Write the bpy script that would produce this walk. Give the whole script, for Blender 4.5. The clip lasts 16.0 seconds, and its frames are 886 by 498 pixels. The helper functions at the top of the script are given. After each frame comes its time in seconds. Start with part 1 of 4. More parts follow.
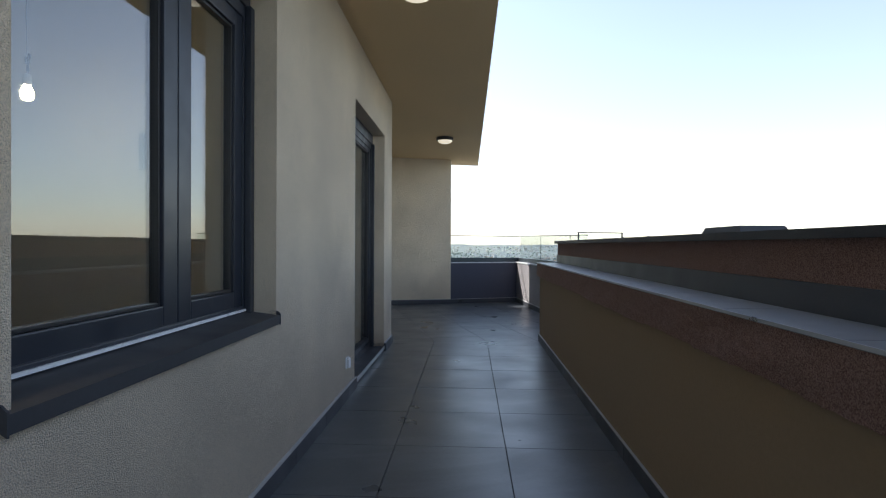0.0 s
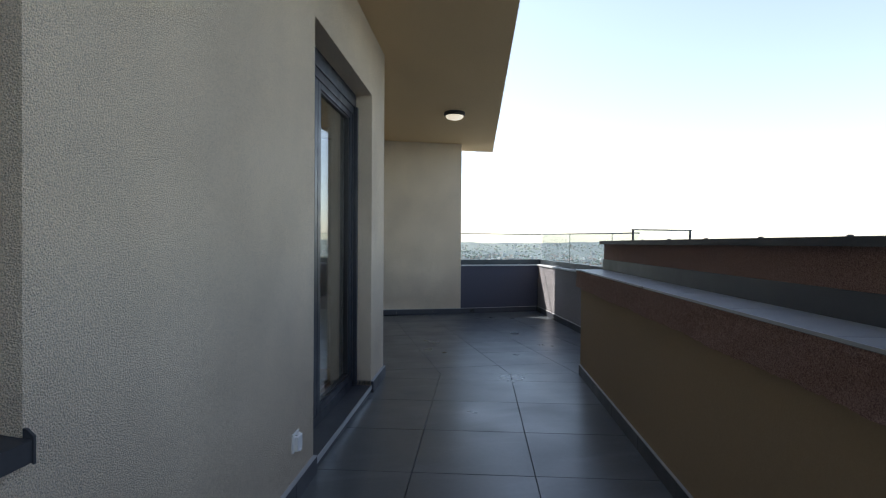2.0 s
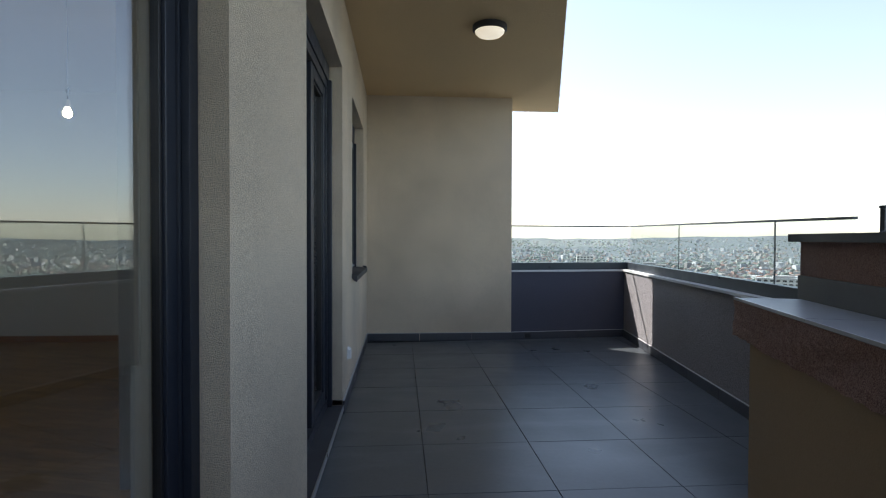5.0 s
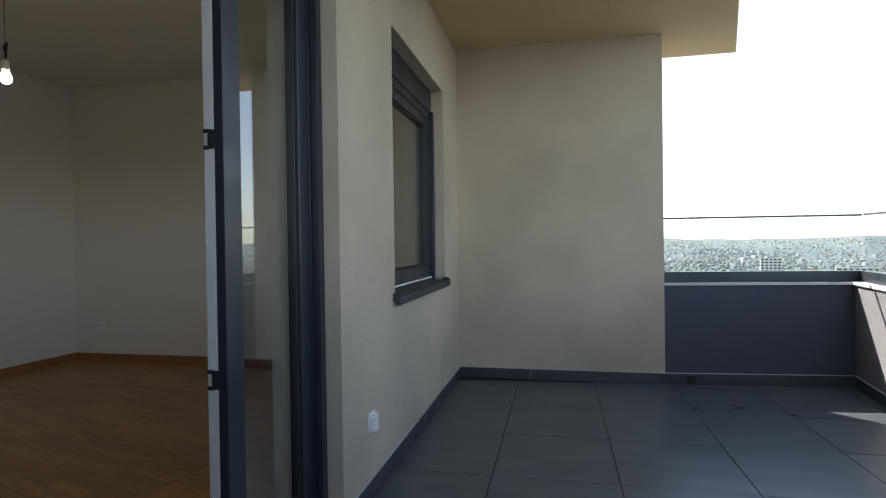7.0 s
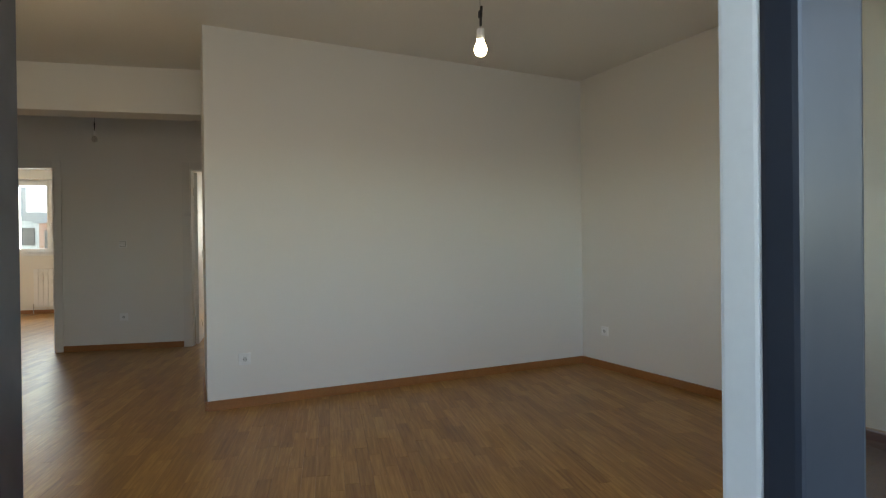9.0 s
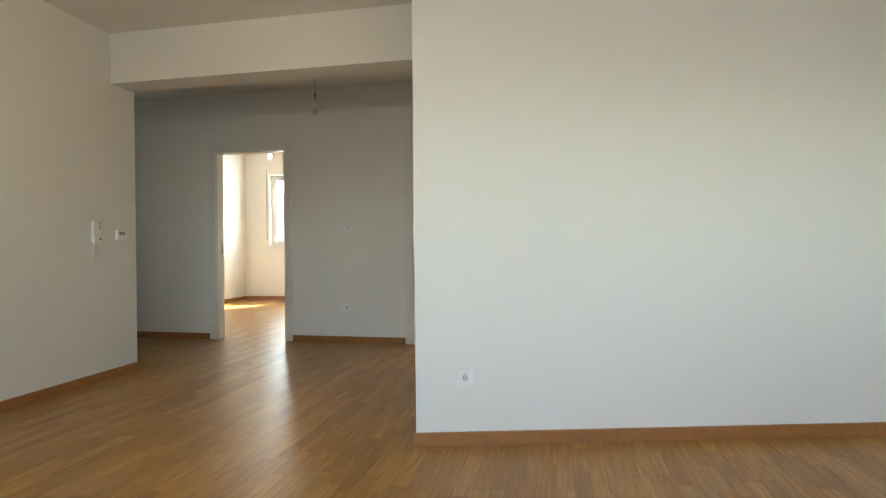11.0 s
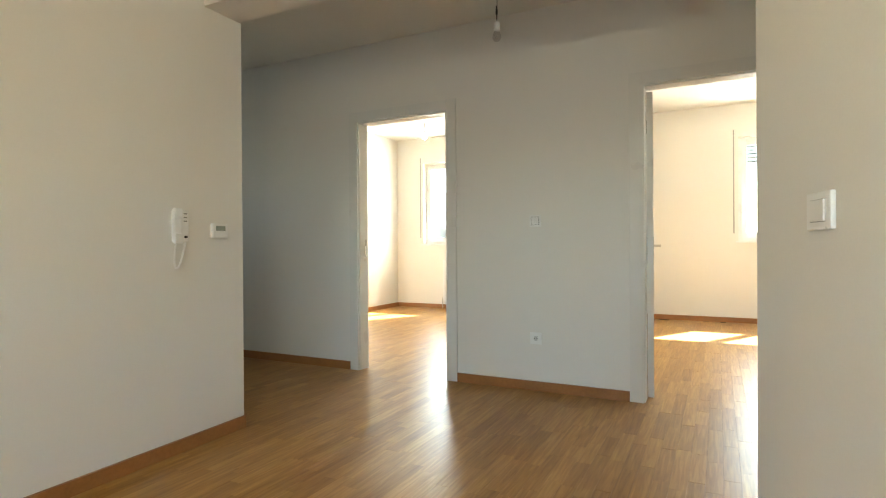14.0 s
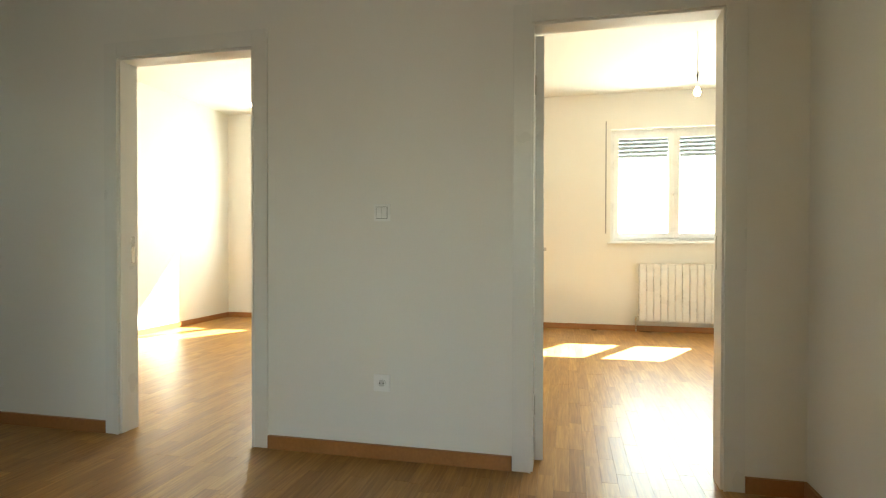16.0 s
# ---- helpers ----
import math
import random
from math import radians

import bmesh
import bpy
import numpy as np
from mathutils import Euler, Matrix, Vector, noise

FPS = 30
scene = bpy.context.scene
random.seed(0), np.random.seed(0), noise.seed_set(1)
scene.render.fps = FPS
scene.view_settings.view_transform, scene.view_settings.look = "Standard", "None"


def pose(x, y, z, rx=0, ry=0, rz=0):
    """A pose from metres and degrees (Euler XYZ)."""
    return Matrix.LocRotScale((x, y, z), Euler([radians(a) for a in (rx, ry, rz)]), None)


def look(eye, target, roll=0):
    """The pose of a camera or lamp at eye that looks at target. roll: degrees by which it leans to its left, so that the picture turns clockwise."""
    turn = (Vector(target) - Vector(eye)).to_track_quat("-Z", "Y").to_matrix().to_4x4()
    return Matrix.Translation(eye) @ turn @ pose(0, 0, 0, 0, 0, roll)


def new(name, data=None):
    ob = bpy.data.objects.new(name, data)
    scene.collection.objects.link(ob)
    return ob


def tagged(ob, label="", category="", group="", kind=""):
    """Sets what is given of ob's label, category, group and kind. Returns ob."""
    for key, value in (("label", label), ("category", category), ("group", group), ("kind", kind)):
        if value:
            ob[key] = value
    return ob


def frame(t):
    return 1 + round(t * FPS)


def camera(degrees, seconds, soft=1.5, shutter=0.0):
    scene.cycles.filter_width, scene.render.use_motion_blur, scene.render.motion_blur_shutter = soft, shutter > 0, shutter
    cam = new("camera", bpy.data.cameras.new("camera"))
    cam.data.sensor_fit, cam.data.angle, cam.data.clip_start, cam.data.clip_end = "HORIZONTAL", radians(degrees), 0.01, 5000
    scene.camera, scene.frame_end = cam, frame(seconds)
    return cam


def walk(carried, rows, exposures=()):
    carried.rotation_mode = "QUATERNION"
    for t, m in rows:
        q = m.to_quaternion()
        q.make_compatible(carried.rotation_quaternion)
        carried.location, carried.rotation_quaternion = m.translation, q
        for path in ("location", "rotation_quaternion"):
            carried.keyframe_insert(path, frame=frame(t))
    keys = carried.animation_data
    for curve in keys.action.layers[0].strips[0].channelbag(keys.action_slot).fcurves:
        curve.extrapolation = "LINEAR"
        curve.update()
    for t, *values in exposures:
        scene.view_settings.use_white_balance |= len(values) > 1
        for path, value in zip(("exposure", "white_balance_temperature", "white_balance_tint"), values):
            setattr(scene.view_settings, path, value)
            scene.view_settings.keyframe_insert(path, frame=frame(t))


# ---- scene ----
cam = camera(78.1, 16.0, soft=1.15)
PATH = [
    (0, (-0.807, -4.445, 1.132), (-0.368, -2.494, 1.118), 0.3),
    (0.5, (-0.716, -4.061, 1.118), (-0.224, -2.122, 1.103), 0.5),
    (1, (-0.605, -3.689, 1.149), (-0.134, -1.746, 1.131), 0.2),
    (1.5, (-0.544, -3.278, 1.162), (-0.136, -1.32, 1.141), 0.3),
    (2, (-0.467, -2.889, 1.16), (-0.057, -0.931, 1.138), 0.4),
    (2.5, (-0.335, -2.46, 1.178), (0.059, -0.5, 1.154), 0.1),
    (3, (-0.243, -2.033, 1.176), (0.125, -0.067, 1.148), 0.2),
    (3.5, (-0.084, -1.6, 1.167), (0.286, 0.365, 1.141), 0.0),
    (4, (0.087, -1.181, 1.187), (0.422, 0.791, 1.159), -0.1),
    (4.2, (0.149, -1.017, 1.168), (0.459, 0.959, 1.135), -0.0),
    (6.3, (0.724, 0.671, 1.163), (0.665, 2.67, 1.128), -0.1),
    (6.5, (0.771, 0.855, 1.155), (0.69, 2.853, 1.122), -0.2),
    (7, (0.844, 1.229, 1.14), (0.429, 3.186, 1.121), -0.8),
    (7.5, (0.825, 1.589, 1.133), (0.066, 3.439, 1.118), -0.9),
    (8, (0.688, 1.856, 1.125), (-0.506, 3.46, 1.124), -1.1),
    (8.5, (0.481, 2.075, 1.132), (-1.109, 3.288, 1.131), -1.3),
    (9, (0.129, 2.236, 1.169), (-1.647, 3.156, 1.159), -0.7),
    (9.5, (-0.122, 2.323, 1.195), (-1.985, 3.05, 1.175), -0.7),
    (9.8, (-0.314, 2.366, 1.121), (-2.229, 2.944, 1.104), -0.7),
    (10, (-0.469, 2.435, 1.073), (-2.416, 2.892, 1.048), -0.8),
    (10.2, (-0.635, 2.477, 1.057), (-2.594, 2.882, 1.034), -0.7),
    (12.3, (-2.208, 2.353, 1.014), (-4.158, 1.909, 1.024), -0.9),
    (12.5, (-2.326, 2.31, 1.011), (-4.263, 1.813, 1.02), -0.8),
    (13, (-2.628, 2.132, 1.034), (-4.562, 1.62, 1.035), -0.6),
    (13.5, (-2.902, 2.04, 1.039), (-4.852, 1.595, 1.032), -0.4),
    (14, (-3.185, 1.972, 1.059), (-5.146, 1.581, 1.051), -0.4),
    (14.5, (-3.481, 1.934, 1.079), (-5.459, 1.636, 1.061), -0.2),
    (15, (-3.769, 1.924, 1.08), (-5.763, 1.77, 1.061), -0.1),
    (15.5, (-4.142, 1.965, 1.103), (-6.14, 1.896, 1.083), 0.0),
    (16, (-4.442, 2.029, 1.093), (-6.44, 2.124, 1.07), 0.1),
]
EXPO = [(0.0, 0.93, 6350, 12), (4.2, 0.93, 6350, 12), (6.5, 1.1, 6400, 11), (7.5, 1.6, 6450, 9), (8.5, 2.3, 6500, 7), (9.5, 2.85, 6450, 4), (10.0, 3.25, 6400, 3), (12.5, 3.88, 6250, 3), (14.0, 4.2, 6400, 1), (14.5, 4.2, 6500, 0), (16.0, 3.92, 6750, -3)]
SKYL = 0.66
ROOML = 8.5

# ---- camera path ----
walk(cam, [(t, look(e, g, r)) for t, e, g, r in PATH], exposures=EXPO)

# ---- world, sun ----
SUN = Vector((1.15, -1.12, -1.5)).normalized()
wd = bpy.data.worlds.new("sky")
scene.world = wd
wd.use_nodes = True
wn = wd.node_tree.nodes
sky = wn.new("ShaderNodeTexSky")
sky.sky_type = "NISHITA"
sky.sun_disc = False
sky.sun_elevation = math.asin(-SUN.z)
sky.sun_rotation = math.atan2(-SUN.x, -SUN.y)
sky.air_density, sky.dust_density, sky.ozone_density = 1.1, 0.45, 2.0
wn["Background"].inputs["Strength"].default_value = 0.15
haze = wn.new("ShaderNodeHueSaturation")
haze.inputs["Saturation"].default_value = 0.71
wd.node_tree.links.new(sky.outputs["Color"], haze.inputs["Color"])
wd.node_tree.links.new(haze.outputs["Color"], wn["Background"].inputs["Color"])
sun = new("sun", bpy.data.lights.new("sun", "SUN"))
sun.data.energy, sun.data.angle, sun.data.color = 5.0, radians(0.55), (1.0, 0.95, 0.87)
sun.matrix_world = look((0, 0, 30), Vector((0, 0, 30)) + SUN)


# ---- materials ----
def mat(name, base, rough=0.6, metal=0.0, var=0.12, scale=6.0, fine=90.0, bump=0.0, bump_scale=200.0, spec=0.5, island=0.0, stain=0.0, depth=0.004, pit_shade=0.0, pit_scale=150.0):
    """Base colour varied at two scales, with fine relief; all in object space metres."""
    m = bpy.data.materials.new(name)
    m.use_nodes = True
    n, l = m.node_tree.nodes, m.node_tree.links
    b = n["Principled BSDF"]
    b.inputs["Roughness"].default_value, b.inputs["Metallic"].default_value = rough, metal
    b.inputs["Specular IOR Level"].default_value = spec
    geo = n.new("ShaderNodeNewGeometry")
    big, small = n.new("ShaderNodeTexNoise"), n.new("ShaderNodeTexNoise")
    for tex, s in ((big, scale), (small, fine)):
        tex.inputs["Scale"].default_value, tex.inputs["Detail"].default_value = s, 4
        l.new(geo.outputs["Position"], tex.inputs["Vector"])
    add = n.new("ShaderNodeMath")
    add.operation = "ADD"
    l.new(big.outputs["Fac"], add.inputs[0]), l.new(small.outputs["Fac"], add.inputs[1])
    val = add.outputs[0]
    if island:
        info = n.new("ShaderNodeObjectInfo")
        mul = n.new("ShaderNodeMath")
        mul.operation = "MULTIPLY_ADD"
        l.new(info.outputs["Random"], mul.inputs[0])
        mul.inputs[1].default_value = island
        l.new(val, mul.inputs[2])
        val = mul.outputs[0]
    rng = n.new("ShaderNodeMapRange")
    rng.inputs["From Min"].default_value, rng.inputs["From Max"].default_value = 0.5, 1.5 + island
    rng.inputs["To Min"].default_value, rng.inputs["To Max"].default_value = 1 - var, 1 + var
    l.new(val, rng.inputs["Value"])
    mix = n.new("ShaderNodeVectorMath")
    mix.operation = "SCALE"
    mix.inputs[0].default_value = base
    l.new(rng.outputs["Result"], mix.inputs["Scale"])
    # shading of the coat's pits, put into the colour as dark noise
    if pit_shade:
        pt, pr, pm = n.new("ShaderNodeTexNoise"), n.new("ShaderNodeMapRange"), n.new("ShaderNodeMath")
        pt.inputs["Scale"].default_value, pt.inputs["Detail"].default_value, pt.inputs["Distortion"].default_value = pit_scale, 3, 0.6
        l.new(geo.outputs["Position"], pt.inputs["Vector"])
        pr.inputs["From Min"].default_value, pr.inputs["From Max"].default_value = 0.36, 0.54
        pr.inputs["To Min"].default_value, pr.inputs["To Max"].default_value = 1 - pit_shade, 1 + pit_shade * 0.4
        pm.operation = "MULTIPLY"
        l.new(pt.outputs["Fac"], pr.inputs["Value"]), l.new(pr.outputs["Result"], pm.inputs[0]), l.new(rng.outputs["Result"], pm.inputs[1])
        l.new(pm.outputs[0], mix.inputs["Scale"])
    l.new(mix.outputs["Vector"], b.inputs["Base Color"])
    if stain:
        st, sr, sm = n.new("ShaderNodeTexNoise"), n.new("ShaderNodeMapRange"), n.new("ShaderNodeMix")
        st.inputs["Scale"].default_value, st.inputs["Detail"].default_value, st.inputs["Distortion"].default_value = 1.5, 5, 0.9
        sv = n.new("ShaderNodeMapping")
        sv.inputs["Rotation"].default_value, sv.inputs["Scale"].default_value = (0, 0, 0.5), (0.8, 3.2, 1)
        l.new(geo.outputs["Position"], sv.inputs["Vector"]), l.new(sv.outputs["Vector"], st.inputs["Vector"])
        sr.inputs["From Min"].default_value, sr.inputs["From Max"].default_value = 0.5, 0.72
        sr.inputs["To Max"].default_value = stain
        l.new(st.outputs["Fac"], sr.inputs["Value"])
        sm.data_type = "RGBA"
        l.new(sr.outputs["Result"], sm.inputs[0]), l.new(mix.outputs["Vector"], sm.inputs[6])
        sm.inputs[7].default_value = (0.24, 0.255, 0.265, 1)
        l.new(sm.outputs[2], b.inputs["Base Color"])
    rr = n.new("ShaderNodeMapRange")
    rr.inputs["From Min"].default_value, rr.inputs["From Max"].default_value = 0.3, 0.7
    rr.inputs["To Min"].default_value, rr.inputs["To Max"].default_value = max(0.02, rough - 0.08), min(1, rough + 0.08)
    l.new(big.outputs["Fac"], rr.inputs["Value"]), l.new(rr.outputs["Result"], b.inputs["Roughness"])
    if bump:
        bt, bn = n.new("ShaderNodeTexNoise"), n.new("ShaderNodeBump")
        bt.inputs["Scale"].default_value, bt.inputs["Detail"].default_value = bump_scale, 3
        l.new(geo.outputs["Position"], bt.inputs["Vector"])
        bn.inputs["Strength"].default_value, bn.inputs["Distance"].default_value = bump, depth
        l.new(bt.outputs["Fac"], bn.inputs["Height"]), l.new(bn.outputs["Normal"], b.inputs["Normal"])
    return m


def pebble_mat():
    """Brown washed-pebble render: small stones of several browns in a darker binder."""
    m = mat("pebbledash", (0.3, 0.2, 0.15), 0.85, var=0.1)
    n, l = m.node_tree.nodes, m.node_tree.links
    b = n["Principled BSDF"]
    geo = n.new("ShaderNodeNewGeometry")
    v = n.new("ShaderNodeTexVoronoi")
    v.inputs["Scale"].default_value = 360
    l.new(geo.outputs["Position"], v.inputs["Vector"])
    ramp = n.new("ShaderNodeValToRGB")
    e = ramp.color_ramp.elements
    e[0].position, e[0].color = 0.0, (0.16, 0.085, 0.066, 1)
    e[1].position, e[1].color = 1.0, (0.47, 0.30, 0.24, 1)
    k = e.new(0.5)
    k.color = (0.31, 0.18, 0.145, 1)
    sep = n.new("ShaderNodeSeparateColor")
    l.new(v.outputs["Color"], sep.inputs[0]), l.new(sep.outputs[0], ramp.inputs["Fac"])
    l.new(ramp.outputs["Color"], b.inputs["Base Color"])
    bn = n.new("ShaderNodeBump")
    bn.invert = True
    bn.inputs["Strength"].default_value, bn.inputs["Distance"].default_value = 0.9, 0.006
    l.new(v.outputs["Distance"], bn.inputs["Height"]), l.new(bn.outputs["Normal"], b.inputs["Normal"])
    return m


def oak_mat():
    """Oak floor strip: grain along local x, tone by object."""
    m = bpy.data.materials.new("oak_strip")
    m.use_nodes = True
    n, l = m.node_tree.nodes, m.node_tree.links
    b = n["Principled BSDF"]
    tc, mp = n.new("ShaderNodeTexCoord"), n.new("ShaderNodeMapping")
    isl, oi, info = n.new("ShaderNodeNewGeometry"), n.new("ShaderNodeObjectInfo"), n.new("ShaderNodeMath")
    info.operation = "ADD"
    l.new(isl.outputs["Random Per Island"], info.inputs[0]), l.new(oi.outputs["Random"], info.inputs[1])
    frac = n.new("ShaderNodeMath")
    frac.operation = "FRACT"
    l.new(info.outputs[0], frac.inputs[0])
    mp.inputs["Scale"].default_value = (1.6, 26, 1)
    l.new(tc.outputs["Object"], mp.inputs["Vector"])
    off = n.new("ShaderNodeVectorMath")
    off.operation = "MULTIPLY_ADD"
    comb = n.new("ShaderNodeCombineXYZ")
    for i in range(3):
        l.new(frac.outputs[0], comb.inputs[i])
    l.new(comb.outputs[0], off.inputs[0])
    off.inputs[1].default_value = (37, 91, 13)
    l.new(mp.outputs[0], off.inputs[2])
    tex = n.new("ShaderNodeTexNoise")
    tex.inputs["Scale"].default_value, tex.inputs["Detail"].default_value, tex.inputs["Distortion"].default_value = 2.5, 6, 0.6
    l.new(off.outputs[0], tex.inputs["Vector"])
    fac = n.new("ShaderNodeMath")
    fac.operation = "MULTIPLY_ADD"
    l.new(frac.outputs[0], fac.inputs[0])
    fac.inputs[1].default_value = 0.28
    l.new(tex.outputs["Fac"], fac.inputs[2])
    ramp = n.new("ShaderNodeValToRGB")
    e = ramp.color_ramp.elements
    e[0].position, e[0].color = 0.25, (0.2, 0.085, 0.021, 1)
    e[1].position, e[1].color = 1.0, (0.52, 0.30, 0.092, 1)
    k = e.new(0.65)
    k.color = (0.36, 0.186, 0.049, 1)
    l.new(fac.outputs[0], ramp.inputs["Fac"]), l.new(ramp.outputs[0], b.inputs["Base Color"])
    b.inputs["Roughness"].default_value, b.inputs["Specular IOR Level"].default_value = 0.33, 0.36
    bn = n.new("ShaderNodeBump")
    bn.inputs["Strength"].default_value, bn.inputs["Distance"].default_value = 0.45, 0.001
    l.new(tex.outputs["Fac"], bn.inputs["Height"]), l.new(bn.outputs["Normal"], b.inputs["Normal"])
    return m


def glass_mat(name="glass", tint=(0.86, 0.90, 0.90), base=0.18):
    m = bpy.data.materials.new(name)
    m.use_nodes = True
    n, l = m.node_tree.nodes, m.node_tree.links
    n.remove(n["Principled BSDF"])
    tr, gl, lw, mx = n.new("ShaderNodeBsdfTransparent"), n.new("ShaderNodeBsdfGlossy"), n.new("ShaderNodeLayerWeight"), n.new("ShaderNodeMixShader")
    tr.inputs["Color"].default_value = (*tint, 1)
    gl.inputs["Roughness"].default_value = 0.0
    lw.inputs["Blend"].default_value = 0.5
    pw, ma = n.new("ShaderNodeMath"), n.new("ShaderNodeMath")
    pw.operation, ma.operation = "POWER", "MULTIPLY_ADD"
    pw.inputs[1].default_value = 5.0
    ma.inputs[1].default_value, ma.inputs[2].default_value = 1 - base, base
    l.new(lw.outputs["Facing"], pw.inputs[0]), l.new(pw.outputs[0], ma.inputs[0])
    l.new(ma.outputs[0], mx.inputs["Fac"]), l.new(tr.outputs[0], mx.inputs[1]), l.new(gl.outputs[0], mx.inputs[2])
    l.new(mx.outputs[0], n["Material Output"].inputs["Surface"])
    return m


def glow_mat(name, color, strength):
    m = bpy.data.materials.new(name)
    m.use_nodes = True
    b = m.node_tree.nodes["Principled BSDF"]
    b.inputs["Base Color"].default_value = (0.8, 0.8, 0.78, 1)
    b.inputs["Emission Color"].default_value, b.inputs["Emission Strength"].default_value = (*color, 1), strength
    return m


STUCCO = mat("cream_stucco", (0.775, 0.66, 0.505), 0.9, var=0.34, scale=1.3, fine=420, bump=1.0, bump_scale=260, depth=0.016, pit_shade=0.3, pit_scale=340)
SOFFIT = mat("soffit_stucco", (0.69, 0.51, 0.29), 0.9, var=0.1, scale=1.1, fine=300, bump=0.9, bump_scale=240, depth=0.008, pit_shade=0.18, pit_scale=280)
BROWN = mat("brown_plaster", (0.31, 0.225, 0.14), 0.9, var=0.08, scale=1.2, fine=60, bump=0.25, bump_scale=160)
# side parapet's violet plaster, colour lightened so its sunlit strip renders brighter
PLUM = mat("violet_plaster_lightened", (0.245, 0.23, 0.237), 0.85, var=0.2, scale=2, fine=260, bump=1.0, bump_scale=150, depth=0.012, pit_shade=0.3, pit_scale=120)
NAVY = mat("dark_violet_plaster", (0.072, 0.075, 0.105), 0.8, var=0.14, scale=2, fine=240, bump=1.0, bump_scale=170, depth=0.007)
PEBBLE = pebble_mat()
TILE = mat("grey_porcelain", (0.08, 0.09, 0.1), 0.34, var=0.2, scale=2.2, fine=40, island=0.25, bump=0.06, bump_scale=35, spec=0.62, stain=0.18)
LEDGE = mat("ledge_porcelain", (0.24, 0.25, 0.26), 0.42, var=0.08, scale=3, fine=60, island=0.2)
GROUTL = mat("pale_sealant", (0.42, 0.43, 0.44), 0.6)
GROUT = mat("grout", (0.05, 0.05, 0.052), 0.9)
SKIRT = mat("grey_skirting_tile", (0.05, 0.054, 0.065), 0.45, var=0.12, scale=4)
FRAME = mat("anthracite_frame", (0.021, 0.026, 0.038), 0.36, var=0.08, scale=8, spec=0.5)
METAL = mat("dark_sheet_metal", (0.045, 0.047, 0.053), 0.55, var=0.14, scale=5, spec=0.35)
ALU = mat("bare_aluminium", (0.62, 0.64, 0.66), 0.35, metal=0.9, var=0.06)
COPING = mat("light_coping", (0.55, 0.56, 0.57), 0.5, var=0.08)
RAIL = mat("dark_rail", (0.05, 0.06, 0.07), 0.35, metal=0.5)
WHITE = mat("white_wall_paint", (0.80, 0.785, 0.745), 0.75, var=0.025, scale=0.9, fine=160, bump=0.06, bump_scale=220)
CEIL = mat("white_ceiling_paint", (0.78, 0.765, 0.72), 0.85, var=0.03, scale=1)
DOORW = mat("white_door_lacquer", (0.76, 0.75, 0.715), 0.35, var=0.02)
PVC = mat("white_pvc", (0.82, 0.83, 0.83), 0.3, var=0.02)
OAK = oak_mat()
OAKB = mat("oak_skirting", (0.34, 0.15, 0.05), 0.38, var=0.2, scale=9, fine=60)
UNDER = mat("dark_underlay", (0.09, 0.05, 0.025), 0.8)
PLASTIC = mat("white_plastic", (0.86, 0.86, 0.85), 0.3, var=0.02)
LGREY = mat("light_grey_plastic", (0.6, 0.6, 0.59), 0.5, var=0.04)
GREYP = mat("grey_plastic", (0.30, 0.30, 0.29), 0.5, var=0.06)
SLAT = mat("grey_shutter_slat", (0.15, 0.15, 0.145), 0.5, var=0.06)
DARKP = mat("black_plastic", (0.02, 0.02, 0.022), 0.4)
STEEL = mat("steel", (0.5, 0.48, 0.44), 0.3, metal=1.0)
GLASS = glass_mat()
RGLASS = glass_mat("rail_glass", (0.93, 0.97, 0.96), 0.055)
BULBON = glow_mat("lit_bulb", (1.0, 0.76, 0.45), 38.0)
LAMPON = glow_mat("lit_diffuser", (1.0, 0.88, 0.66), 0.36)
BULBOFF = glass_mat("clear_bulb", (0.9, 0.9, 0.9), 0.08)

# ---- building helpers ----
PHI = 15.5
FA = pose(0, 1.93, 0, 0, 0, -PHI)     # frame of the first facade and the inner rooms: x outward, y along
FO = FA @ pose(0.018, 0, 0)           # outer face of the first facade
FB = Matrix.Identity(4)               # frame of the second facade


def wa(v, u, z=0.0):
    return FA @ Vector((v, u, z))


def part(name, bm, material, parent=None, label="", m=None, smooth=False):
    me = bpy.data.meshes.new(name)
    bm.to_mesh(me)
    bm.free()
    if smooth:
        for p in me.polygons:
            p.use_smooth = True
    ob = new(name, me)
    me.materials.append(material)
    if m is not None:
        ob.matrix_world = m
    if parent:
        ob.parent = parent
    if label:
        ob["label"] = label
    return ob


def boxes(*dims, bevel=0.0):
    """One bmesh of boxes (x0, x1, y0, y1, z0, z1)."""
    bm = bmesh.new()
    for x0, x1, y0, y1, z0, z1 in dims:
        r = bmesh.ops.create_cube(bm, size=1)
        bmesh.ops.scale(bm, verts=r["verts"], vec=(x1 - x0, y1 - y0, z1 - z0))
        bmesh.ops.translate(bm, verts=r["verts"], vec=((x0 + x1) / 2, (y0 + y1) / 2, (z0 + z1) / 2))
    if bevel:
        bmesh.ops.bevel(bm, geom=bm.edges[:], offset=bevel, segments=2, affect="EDGES", profile=0.7)
    return bm


def prism(poly, z0, z1):
    """A polygon of plan points raised from z0 to z1."""
    bm = bmesh.new()
    lo = [bm.verts.new((p[0], p[1], z0)) for p in poly]
    hi = [bm.verts.new((p[0], p[1], z1)) for p in poly]
    bm.faces.new(lo), bm.faces.new(hi)
    for i in range(len(poly)):
        j = (i + 1) % len(poly)
        bm.faces.new((lo[i], lo[j], hi[j], hi[i]))
    bmesh.ops.recalc_face_normals(bm, faces=bm.faces[:])
    return bm


